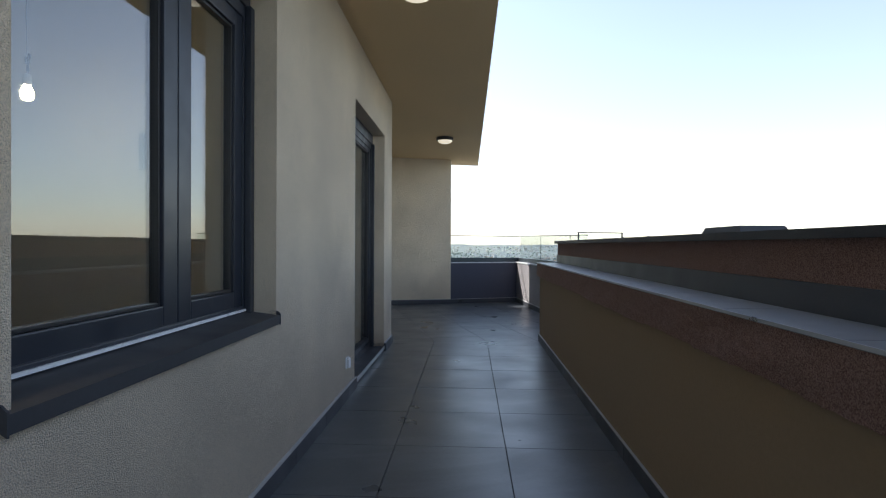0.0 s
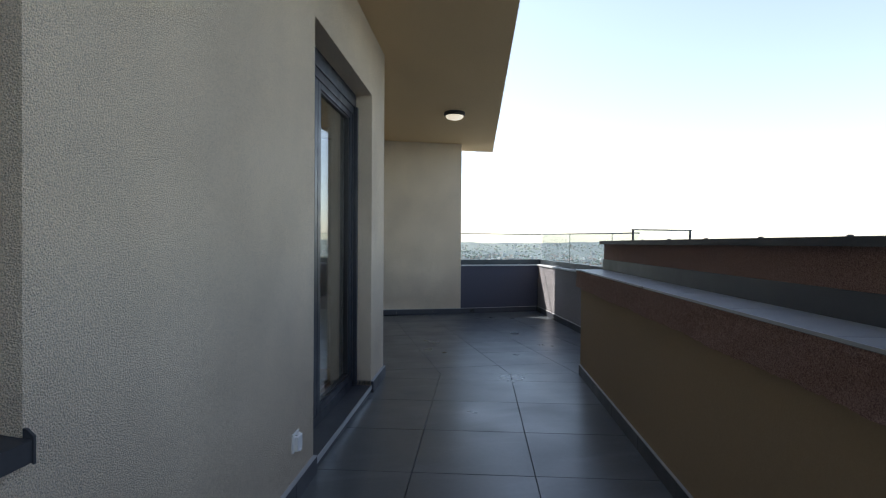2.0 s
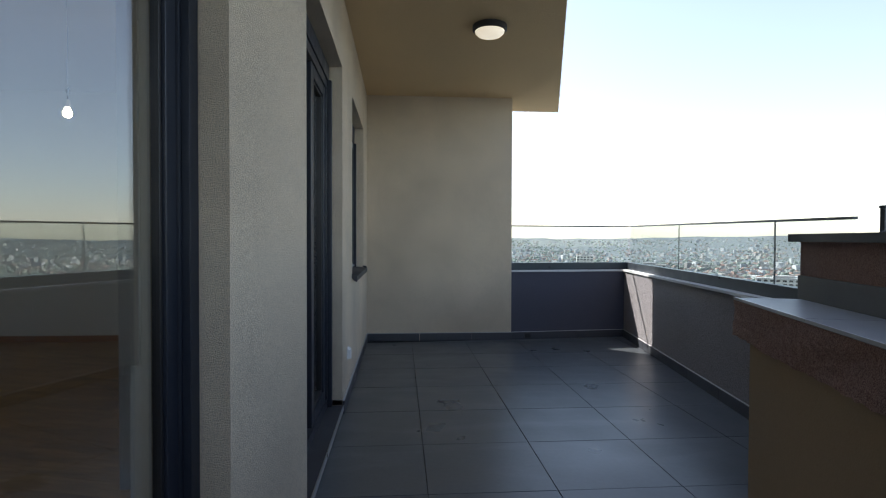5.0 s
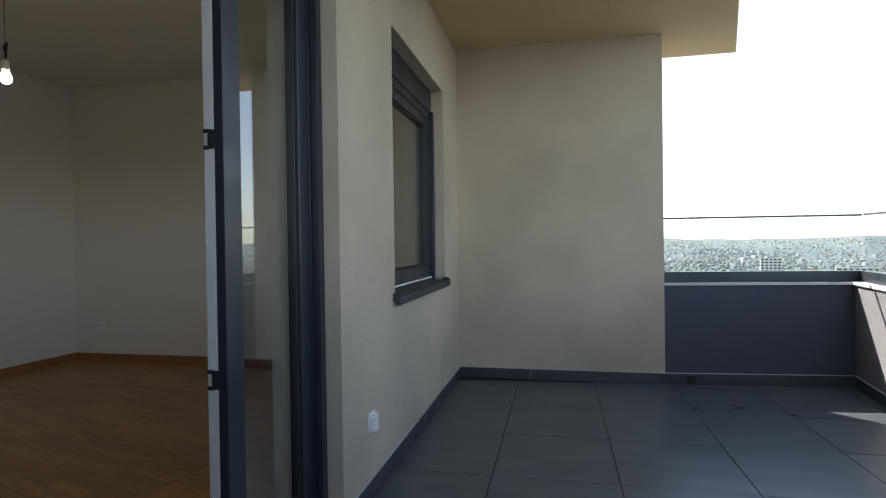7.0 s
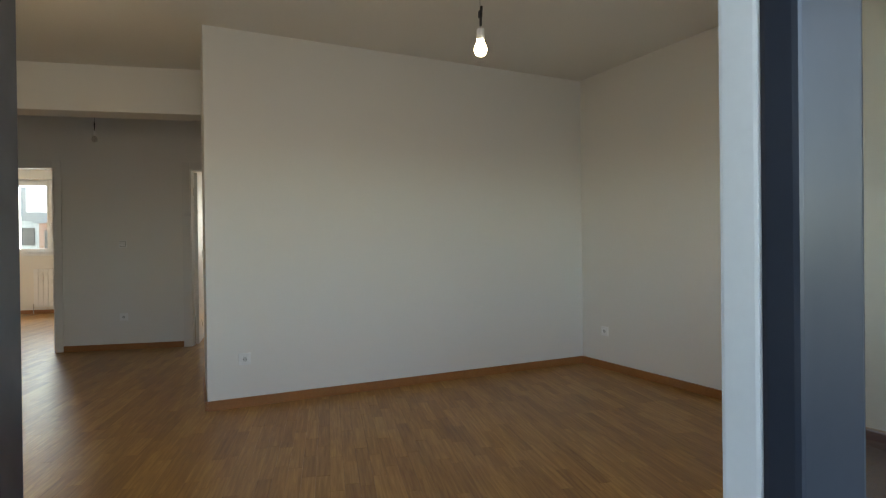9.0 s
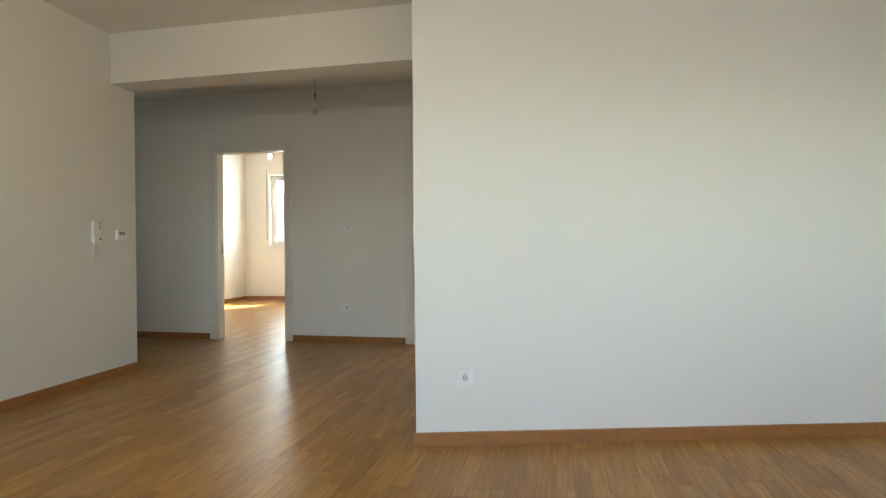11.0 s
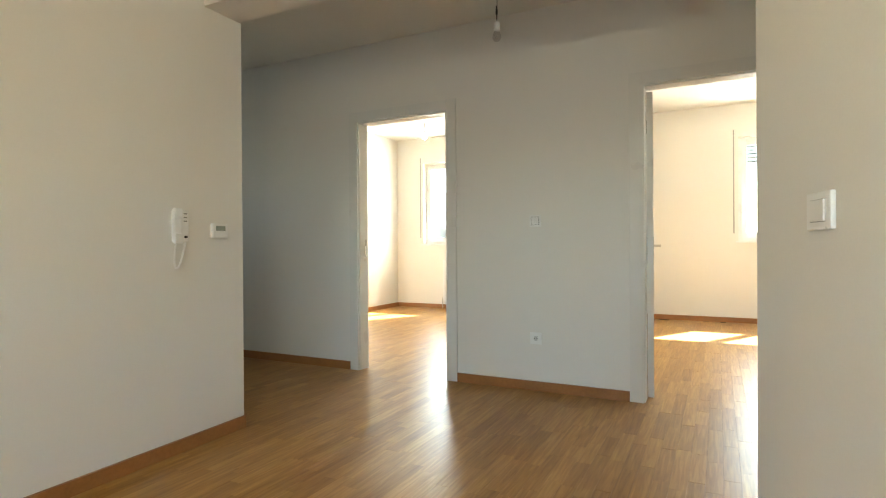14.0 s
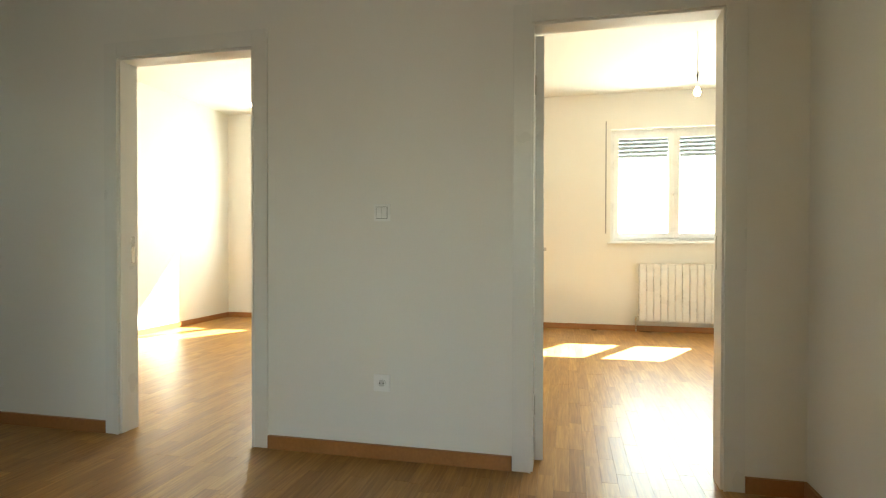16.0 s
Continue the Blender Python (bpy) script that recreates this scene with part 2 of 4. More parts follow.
def lathe(profile, steps=24):
    """Turned shape from (radius, z) pairs."""
    bm = bmesh.new()
    rings = []
    for r, z in profile:
        rings.append([bm.verts.new((r * math.cos(2 * math.pi * i / steps), r * math.sin(2 * math.pi * i / steps), z)) for i in range(steps)])
    for a, b in zip(rings, rings[1:]):
        for i in range(steps):
            j = (i + 1) % steps
            bm.faces.new((a[i], a[j], b[j], b[i]))
    bm.faces.new(rings[0]), bm.faces.new(rings[-1])
    bmesh.ops.remove_doubles(bm, verts=bm.verts[:], dist=1e-5)
    bmesh.ops.recalc_face_normals(bm, faces=bm.faces[:])
    return bm


def tube(points, radius, steps=8):
    """A round wire along points."""
    bm = bmesh.new()
    rings = []
    for i, p in enumerate(points):
        a, b = Vector(points[max(0, i - 1)]), Vector(points[min(len(points) - 1, i + 1)])
        q = (b - a).to_track_quat("Z", "Y")
        rings.append([bm.verts.new(Vector(p) + q @ Vector((radius * math.cos(2 * math.pi * k / steps), radius * math.sin(2 * math.pi * k / steps), 0))) for k in range(steps)])
    for a, b in zip(rings, rings[1:]):
        for k in range(steps):
            j = (k + 1) % steps
            bm.faces.new((a[k], a[j], b[j], b[k]))
    bm.faces.new(rings[0]), bm.faces.new(rings[-1])
    bmesh.ops.recalc_face_normals(bm, faces=bm.faces[:])
    return bm


def thing(name, m, label, category, group="", kind=""):
    ob = new(name)
    ob.matrix_world = m
    ob.empty_display_size = 0.1
    return tagged(ob, label, category, group, kind)


def wall_dims(x0, x1, y0, y1, z0, z1, holes=()):
    """Boxes of a wall along y with openings (ya, yb, za, zb)."""
    out, y = [], y0
    for ya, yb, za, zb in sorted(holes):
        if ya > y:
            out.append((x0, x1, y, ya, z0, z1))
        if za > z0:
            out.append((x0, x1, ya, yb, z0, za))
        if zb < z1:
            out.append((x0, x1, ya, yb, zb, z1))
        y = yb
    if y1 > y:
        out.append((x0, x1, y, y1, z0, z1))
    return out


def structure(name, bm, material, m=None, label=""):
    return tagged(part(name, bm, material, None, label, m), kind="structure")


# ---- plan ----
ZI = 0.025           # inner floor
SOF = 2.78           # soffit
ZC = 2.75            # inner ceiling
AV = (-5.32, -3.835)  # first window, along the first facade
AD = (-2.08, -0.605)  # terrace door of the first facade
BD = (1.86, 3.25)    # terrace door of the second facade
BW = (3.98, 5.27)    # window of the second facade
SILL, SILLB, HEAD = 0.792, 0.858, 2.29
OUT, REC, INN = 0.0, -0.15, -0.30
EV, GU = -6.87, -3.27
HU = -0.105
RV, ZR = -11.3, 2.92  # back wall and ceiling of the two rooms

# outer leaf stucco, inner leaf paint
hA = [(AV[0], AV[1], SILL, HEAD), (AD[0], AD[1], 0.0, HEAD)]
hB = [(BD[0], BD[1], 0.0, HEAD), (BW[0], BW[1], SILLB, HEAD)]
structure("wall_facade_first", boxes(*wall_dims(-0.2, 0.018, -9.0, -0.06, 0, SOF, hA)), STUCCO, FA, "cream stucco outer wall with a window and a door")
structure("wall_facade_second", boxes(*wall_dims(-0.2, 0, 1.872, 5.83, 0, SOF, hB)), STUCCO, None, "cream stucco outer wall with a door and a window")
structure("wall_inner_first", boxes(*wall_dims(INN, -0.2, -9.0, -0.085, ZI, ZC, hA)), WHITE, FA, "white painted inner face of the outer wall")
structure("wall_inner_second", boxes(*wall_dims(INN, -0.2, 1.98, 6.2, ZI, ZC, hB)), WHITE, None, "white painted inner face of the outer wall")
structure("wall_terrace_end", boxes((-0.2, 1.66, 5.83, 6.13, 0, SOF)), STUCCO, None, "cream stucco end wall of the terrace")
sof = [wa(-0.02, -9.2), wa(1.13, -9.2), wa(1.085, 5.0), (-0.05, 6.46), (-0.05, 1.9)]
structure("ceiling_soffit", prism(sof, SOF, SOF + 0.22), SOFFIT, None, "ochre stucco underside of the roof overhang")
roof = [wa(-12.2, -9.2), wa(1.12, -9.2), wa(1.075, 4.98), (-8.0, 6.44), wa(-12.2, 4.6)]
structure("roof_slab", prism(roof, 3.05, 3.35), COPING, None, "flat concrete roof")

# terrace slab
slab = [wa(-0.3, -9.2), wa(2.4, -9.2), (2.5, 1.5), (3.35, 6.3), (-0.3, 6.3)]
structure("floor_terrace", prism(slab, -0.4, -0.012), GROUT, None, "grout bed under the terrace tiles")

# tiers of the stepped parapet
def tier(name, v0, v1, z0, z1, end, material, label):
    d = end
    poly = [wa(v0, -9.0), wa(v1, -9.0), None, None]
    a, b = wa(v0, 0), wa(v1, 0)
    dirv = (wa(0, 1) - wa(0, 0))
    poly[2] = b + dirv * ((d - b.y) / dirv.y)
    poly[3] = a + dirv * ((d - a.y) / dirv.y)
    return structure(name, prism(poly, z0, z1), material, None, label)

tier("wall_tier_lower", 1.757, 2.6, 0, 0.768, 1.62, BROWN, "low terrace wall of brown plaster")
tier("trim_tier_edge", 1.7335, 1.7375, 0.921, 0.9315, 1.745, ALU, "thin bare metal edge strip of the ledge")
tier("trim_tier_upper_base", 1.975, 2.6, 0.916, 1.023, 1.69, SKIRT, "grey tile base of the upper step")
tier("wall_tier_upper", 1.985, 2.6, 1.023, 1.158, 1.69, PEBBLE, "brown pebbledash upper parapet")
tier("trim_tier_cap", 1.95, 2.66, 1.158, 1.189, 1.73, METAL, "dark sheet metal cap of the upper parapet")


def pebble_band(v0, v1, z0, z1, u0, end):
    """The overhanging band: a rough coat with an uneven face and a ragged lower edge."""
    bm, rnd = bmesh.new(), random.Random(21)
    nu, nz = 420, 9
    rows_ = []
    for i in range(nu + 1):
        k = i / nu
        u = u0 + (end - u0) * k
        low = z0 + 0.007 * math.sin(u * 5.1) * math.sin(u * 2.3 + 1) + rnd.uniform(-0.004, 0.004)
        col = []
        for j in range(nz + 1):
            z = low + (z1 - low) * j / nz
            push = 0.0 if j == nz else 0.004 * math.sin(u * 9.7 + z * 31) * math.sin(u * 3.1) + rnd.uniform(-0.003, 0.003)
            col.append(bm.verts.new(wa(v0 - push, u, z)))
        rows_.append((bm.verts.new(wa(v1, u, low)), col, bm.verts.new(wa(v1, u, z1))))
    for (b0, c0, t0), (b1, c1, t1) in zip(rows_, rows_[1:]):
        bm.faces.new((b0, b1, c1[0], c0[0]))
        bm.faces.new((c0[-1], c1[-1], t1, t0))
        for j in range(nz):
            bm.faces.new((c0[j], c1[j], c1[j + 1], c0[j + 1]))
    for b0, c0, t0 in (rows_[0], rows_[-1]):
        bm.faces.new([b0, *c0, t0])
    bmesh.ops.recalc_face_normals(bm, faces=bm.faces[:])
    return structure("trim_tier_lower", bm, PEBBLE, None, "brown pebbledash band along the low wall")

pebble_band(1.737, 2.3, 0.768, 0.918, -9.0, 0.30)

# parapets with glass guard
NI = ((1.66, 5.84), (3.055, 5.96))
EI = ((2.43, 1.4), (3.055, 5.96))
def strip(p, q, d0, d1, z0, z1):
    """A prism along p to q, from d0 to d1 to the right of it."""
    p, q = Vector((*p, 0)), Vector((*q, 0))
    t = (q - p).normalized()
    n = Vector((t.y, -t.x, 0))
    return prism([p + n * d0, q + n * d0, q + n * d1, p + n * d1], z0, z1)

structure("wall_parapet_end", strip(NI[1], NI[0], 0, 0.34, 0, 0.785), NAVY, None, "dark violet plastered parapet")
structure("wall_parapet_side", strip(EI[0], (3.1015, 6.3), 0, 0.36, 0, 0.785), PLUM, None, "grey violet plastered parapet, lightened for its sunlit strip")
structure("trim_coping_end", strip(NI[1], NI[0], -0.02, 0.36, 0.785, 0.803), COPING, None, "pale coping of the parapet")
structure("trim_coping_side", strip(EI[0], (3.1045, 6.32), -0.02, 0.38, 0.785, 0.805), COPING, None, "pale coping of the parapet")


def skirting(name, p, q, h=0.085, th=0.012, material=SKIRT):
    return tagged(part(name, strip(p, q, -th, 0, 0, h), material), kind="structure")


def glass_guard(name, p, q, posts, label, z0=0.803, side=0.10, zp=1.325, zq=1.325):
    t = thing(name, pose(p[0], p[1], z0), label, "railing")
    inv = t.matrix_world.inverted()
    run = (Vector(q) - Vector(p)).length
    way = (Vector(q) - Vector(p)) / run
    def put(n, bm, m_, lab=""):
        for v in bm.verts:
            if v.co.z > 1.2:
                k = (v.co.xy - Vector(p)).dot(way) / run
                v.co.z += zp + (zq - zp) * k - 1.325
        o = part(n, bm, m_, t, lab)
        o.matrix_local = inv
        return o
    put("channel", strip(p, q, side - 0.03, side + 0.04, z0, z0 + 0.085), RAIL, "dark aluminium base channel")
    put("top_rail", strip(p, q, side - 0.012, side + 0.012, 1.312, 1.326), RAIL, "thin dark top rail")
    vec = Vector((q[0] - p[0], q[1] - p[1]))
    last = 0.0
    for k in [*posts, 1.0]:
        a, b = Vector(p) + vec * (last + 0.002), Vector(p) + vec * (k - 0.002)
        o = put("pane", strip(a, b, side - 0.006, side + 0.006, z0 + 0.075, 1.312), RGLASS)
        o.visible_shadow = False
        last = k
    for k in posts:
        a, b = Vector(p) + vec * (k - 0.0009), Vector(p) + vec * (k + 0.0009)
        put("joint", strip(a, b, side - 0.004, side + 0.004, z0 + 0.075, 1.312), RAIL)
    return t

glass_guard("glass_railing", (3.15, 5.965), (1.66, 5.84), [], "clear glass guard in a dark channel on the end parapet", side=0.085)
glass_guard("glass_railing", (2.532, 2.143), (3.063, 6.017), [0.184, 0.596], "clear glass guard in a dark channel on the side parapet", side=0.085, zp=1.281, zq=1.328)

# ---- inner rooms ----
D0, D1 = (-4.06, 2.52), (-4.93, 2.56)
block = [D0, D1, wa(-4.92, HU), wa(EV, HU), wa(EV, 3.4), (-5.5, 6.2), (-3.94, 6.2)]
structure("wall_middle_block", prism(block, ZI, ZC), WHITE, None, "white painted wall block")
structure("wall_living_end", boxes((-4.1, -0.3, 5.865, 6.2, ZI, ZC)), WHITE, None, "white painted end wall")
structure("wall_entry", prism([(-5.38, GU - 0.25), (INN, GU - 0.25), (INN, GU + 0.15), (-5.38, GU)], ZI, ZC), WHITE, FA, "white painted wall")
structure("wall_entry_return", boxes((-5.38, -5.20, -7.2, GU - 0.25, ZI, ZC)), WHITE, FA, "white painted hall wall")
# out of view; the opening is added to let sky light brighten the hall
structure("wall_hall_end", boxes((EV, -5.20, -7.4, -7.2, ZI, 1.6), (EV, -5.20, -7.4, -7.2, 2.2, ZC), (EV, -6.5, -7.4, -7.2, 1.6, 2.2), (-5.85, -5.20, -7.4, -7.2, 1.6, 2.2)), WHITE, FA, "white painted unseen hall end wall with an opening added for light")
structure("ceiling_beam", boxes((-5.37, -5.12, GU, HU + 0.1, 2.355, ZC)), WHITE, FA, "white painted ceiling beam")
E1, E2 = (-3.53, -2.675), (-1.265, -0.418)
DH = 2.095 + ZI
structure("wall_doors", boxes(*wall_dims(EV - 0.12, EV, -7.4, 0.6, ZI, 3.0, [(*E1, ZI, DH), (*E2, ZI, DH)])), WHITE, FA, "white painted wall with two doorways")
structure("ceiling_living", prism([wa(-7.0, -9), wa(INN, -9), wa(INN, 0), (INN, 6.2), (-6.0, 6.2), wa(-7.0, 0.6)], ZC, ZC + 0.25), CEIL, None, "white painted ceiling")
structure("floor_base", prism([wa(-12, -9), wa(-0.2, -9), wa(-0.2, 0), (-0.2, 6.2), (-8.0, 6.2), wa(-12, 4.6)], -0.3, ZI - 0.012), UNDER, None, "floor base under the oak parquet")
# far rooms
W1U, W2U = (-5.33, -4.08), (-0.575, 0.92)
WZ = (1.11, 2.485)
structure("wall_room_back", boxes(*wall_dims(RV - 0.3, RV, -6.1, 3.4, ZI, ZR, [(*W1U, *WZ), (*W2U, *WZ)])), WHITE, FA, "white painted back wall with two windows")
structure("wall_room_side", boxes((RV, EV - 0.12, -6.15, -5.85, ZI, ZR)), WHITE, FA, "white painted side wall")
structure("wall_room_partition", boxes((RV, EV - 0.12, -2.05, -1.93, ZI, ZR)), WHITE, FA, "white painted partition between the rooms")
structure("wall_room_far_side", boxes((RV, EV - 0.12, 2.9, 3.1, ZI, ZR)), WHITE, FA, "white painted side wall")
structure("ceiling_rooms", boxes((RV, EV - 0.12, -6.1, 3.1, ZR, ZR + 0.1)), CEIL, FA, "white painted ceiling")
# room behind the first window
structure("wall_back_room", boxes((-4.5, -4.3, -9.0, GU - 0.25, ZI, ZC), (-4.5, INN, -9.2, -9.0, ZI, ZC)), WHITE, FA, "white painted wall")

# ---- windows and terrace doors ----
def ring(y0, y1, z0, z1, w, x0, x1, bevel=0.004):
    """A frame of four bars round an opening."""
    return boxes((x0, x1, y0, y0 + w, z0, z1), (x0, x1, y1 - w, y1, z0, z1),
                 (x0, x1, y0 + w, y1 - w, z0, z0 + w), (x0, x1, y0 + w, y1 - w, z1 - w, z1), bevel=bevel)


def sash(parent, y0, y1, z0, z1, outer, inner, handle_side=0, x=-0.145, w=0.09):
    """One glazed leaf: frame of an outer and an inner skin, bead, pane."""
    s = part("sash", ring(y0, y1, z0, z1, w, x - 0.03, x, 0.005), outer, parent)
    part("inner_skin", ring(y0, y1, z0, z1, w - 0.002, x - 0.065, x - 0.031, 0.004), inner, s, "pale inner skin of the leaf")
    part("bead", ring(y0 + w + 0.001, y1 - w - 0.001, z0 + w + 0.001, z1 - w - 0.001, 0.012, x - 0.045, x - 0.012, 0.003), DARKP, s)
    p = part("pane", boxes((x - 0.034, x - 0.026, y0 + w + 0.004, y1 - w - 0.004, z0 + w + 0.004, z1 - w - 0.004)), GLASS, s)
    p.visible_shadow = False
    if handle_side:
        yh = y0 + 0.035 if handle_side < 0 else y1 - 0.035
        zc = (z0 + z1) / 2
        part("handle", boxes((x - 0.078, x - 0.066, yh - 0.015, yh + 0.015, zc - 0.035, zc + 0.035),
                             (x - 0.115, x - 0.078, yh - 0.008, yh + 0.008, zc - 0.008, zc + 0.008),
                             (x - 0.118, x - 0.1, yh - 0.01, yh + 0.01, zc - 0.12, zc + 0.01), bevel=0.003), ALU, s)
    return s


def window_unit(name, m, y0, y1, z0, z1, splits, label, category, outer=FRAME, inner=LGREY, box=0.16, skip=(), w=0.09):
    """Fixed frame with leaves between the splits, and a shutter box above."""
    t = thing(name, m, label, category, kind="")
    zt = z1 - box
    part("frame", ring(y0, y1, z0, zt, 0.055, -0.185, -0.135, 0.005), outer, t)
    part("inner_frame", ring(y0, y1, z0, zt, 0.05, -0.235, -0.186, 0.004), inner, t)
    if box:
        part("shutter_box", boxes((-0.24, -0.125, y0 + 0.001, y1 - 0.001, zt, z1), bevel=0.006), outer, t, "roller shutter box")
        part("guide", boxes((-0.134, -0.105, y0 + 0.002, y0 + 0.045, z0, zt), bevel=0.004), outer, t)
        part("guide", boxes((-0.134, -0.105, y1 - 0.045, y1 - 0.002, z0, zt), bevel=0.004), outer, t)
    edges = [y0 + 0.035, *splits, y1 - 0.035]
    for i, (a, b) in enumerate(zip(edges, edges[1:])):
        if i not in skip:
            sash(t, a + 0.003, b - 0.003, z0 + 0.035, zt - 0.03, outer, inner, 0 if skip else (1 if i == 0 else -1), w=w)
    return t


def metal_sill(m, y0, y1, z, back):
    """Sloped folded sill with upturned ends and a bare strip at the back."""
    t = thing("window_sill", m @ pose(0, 0, z), "dark folded sheet metal window sill", "window sill")
    inv = pose(0, 0, -z)
    bm = bmesh.new()
    pr = [(-0.135, 0.028), (0.036, 0.007), (0.036, -0.034), (0.03, -0.034), (0.03, 0.002), (-0.135, 0.022)]
    for ya, yb in ((y0 - 0.03, y1),):
        a = [bm.verts.new((x, ya, zz)) for x, zz in pr]
        b = [bm.verts.new((x, yb, zz)) for x, zz in pr]
        bm.faces.new(a), bm.faces.new(b)
        for i in range(len(pr)):
            j = (i + 1) % len(pr)
            bm.faces.new((a[i], a[j], b[j], b[i]))
    bmesh.ops.recalc_face_normals(bm, faces=bm.faces[:])
    part("sheet", bm, METAL, t)
    for ya in (y0 - 0.034, y1):
        bm = bmesh.new()
        pts = [(-0.02, 0.002), (0.039, -0.038), (0.039, 0.013), (0.025, 0.026), (-0.02, 0.034)]
        a = [bm.verts.new((x, ya, zz)) for x, zz in pts]
        b = [bm.verts.new((x, ya + 0.006, zz)) for x, zz in pts]
        bm.faces.new(a), bm.faces.new(b)
        for i in range(5):
            bm.faces.new((a[i], a[(i + 1) % 5], b[(i + 1) % 5], b[i]))
        bmesh.ops.recalc_face_normals(bm, faces=bm.faces[:])
        part("end_cap", bm, METAL, t)
    part("edge_strip", boxes((back, back + 0.009, y0 + 0.01, y1 - 0.01, 0.031, 0.041)), PVC, t, "pale bare strip")
    return t


window_unit("window_1", FO, AV[0], AV[1], SILL, HEAD + 0.1, [-4.435], "anthracite two-leaf window with reflecting glass", "window")
metal_sill(FA, AV[0], AV[1], SILL, -0.1165)
window_unit("terrace_door", FO, AD[0], AD[1], 0.06, HEAD, [-1.535], "closed anthracite glazed double terrace door", "door", box=0.1, w=0.062)
d2 = window_unit("terrace_door", pose(0.04, 0, 0), BD[0] + 0.045, BD[1], 0.06, HEAD, [2.648], "anthracite glazed terrace door with one leaf open", "door", box=0.1, skip=(0,))
# striking plates on the closed leaf's edge
for z in (0.75, 1.455):
    part("striker", boxes((-0.195, -0.172, 2.648, 2.654, z - 0.028, z + 0.028), (-0.208, -0.19, 2.646, 2.654, z - 0.03, z - 0.018), (-0.208, -0.19, 2.646, 2.654, z + 0.018, z + 0.03), (-0.187, -0.178, 2.641, 2.650, z - 0.01, z + 0.01), bevel=0.002), DARKP, d2, "dark metal striking plate")
# the opened leaf, folded back into the room
lf = thing("door_leaf", pose(-0.13, 1.972, 0, 0, 0, 84.5), "opened anthracite glazed leaf of the terrace door", "door")
sash(lf, 0.0, 0.675, 0.095, HEAD - 0.13, FRAME, LGREY, 0, x=0.03)
window_unit("window_2", pose(0.035, 0, 0), BW[0], BW[1], SILLB, HEAD, [], "anthracite one-leaf window under a roller shutter box", "window")
metal_sill(FB, BW[0], BW[1], SILLB, -0.0995)


def threshold(m, y0, y1):
    t = thing("threshold", m, "dark tile threshold with a metal edge strip", "threshold")
    part("slab", boxes((-0.28, 0.004, y0, y1, -0.01, 0.058), bevel=0.003), SKIRT, t)
    part("edge_strip", boxes((0.004, 0.010, y0, y1, 0.03, 0.062)), ALU, t)
threshold(FO, *AD)
threshold(FB, *BD)

# ---- skirtings of the terrace ----
SK = 0.085
def skirt_run(name, m, x0, x1, y0, y1, h=SK, z0=0.0, material=SKIRT, n=None):
    """A base course along y of pieces 0.6 long."""
    t = tagged(new(name), kind="structure")
    t.matrix_world = m
    y = y0
    while y < y1 - 1e-4:
        e = min(y + 0.6, y1)
        part("skirting_tile", boxes((x0, x1, y + 0.0015, e - 0.0015, z0, z0 + h), bevel=0.002), material, t)
        y = e
    part("sealing_bead", boxes((min(x0, x1) if x0 < 0 else x0 + 0.001, x1 - 0.001 if x0 >= 0 else x1, y0, y1, z0 + h, z0 + h + 0.0045)), GROUTL, t, "pale sealing line")
    return t

for a, b in ((-9.0, AD[0]), (AD[1], -0.055)):
    skirt_run("baseboard", FO, 0.0, 0.022, a, b)
skirt_run("baseboard", FB, 0.0, 0.014, BD[1], 5.83)
for a, fr in ((AD[1], FO), (AD[0] - 0.014, FO), (BD[1], FB)):
    tagged(part("baseboard", boxes((-0.13, 0.0, a, a + 0.014, 0.058, SK + 0.01), bevel=0.002), SKIRT, None, "", fr), kind="structure")
skirt_run("baseboard", pose(0, 5.83, 0, 0, 0, -90), 0, 0.014, 0.0, 1.66)
for p, q in ((NI[1], NI[0]),):
    an = math.degrees(math.atan2(q[1] - p[1], q[0] - p[0])) - 90
    skirt_run("baseboard", pose(p[0], p[1], 0, 0, 0, an), -0.014, 0, 0, math.dist(p, q))
an = math.degrees(math.atan2(EI[1][1] - EI[0][1], EI[1][0] - EI[0][0])) - 90
skirt_run("baseboard", pose(EI[0][0], EI[0][1], 0, 0, 0, an), -0.014, 0, 0.2, math.dist(*EI))
skirt_run("baseboard", FA @ pose(1.757, 0.155, 0), -0.016, -0.001, -9.0, 0.0)
skirt_run("baseboard", pose(1.745, 1.62, 0, 0, 0, -90), 0, 0.014, 0.0, 0.7)
# drain
dr = thing("floor_drain", pose(1.854, 5.846, 0.0), "small black drain outlet in the skirting", "drain")
part("outlet", boxes((-0.035, 0.035, -0.02, 0.01, 0.02, 0.075), bevel=0.006), DARKP, dr)

# return guard on the end of the upper parapet
rg = thing("guard_rail", pose(2.17, 1.50, 1.189), "short dark steel guard frame on the parapet cap", "railing")
part("post", boxes((-0.005, 0.005, -0.01, 0.01, 0, 0.096)), RAIL, rg)
part("post", boxes((0.565, 0.575, -0.01, 0.01, -0.1, 0.096)), RAIL, rg)
part("top_bar", boxes((-0.008, 0.579, -0.014, 0.014, 0.095, 0.106), bevel=0.003), RAIL, rg)
pn = part("pane", boxes((0.01, 0.56, -0.004, 0.004, 0.004, 0.094)), RGLASS, rg)
pn.visible_shadow = False

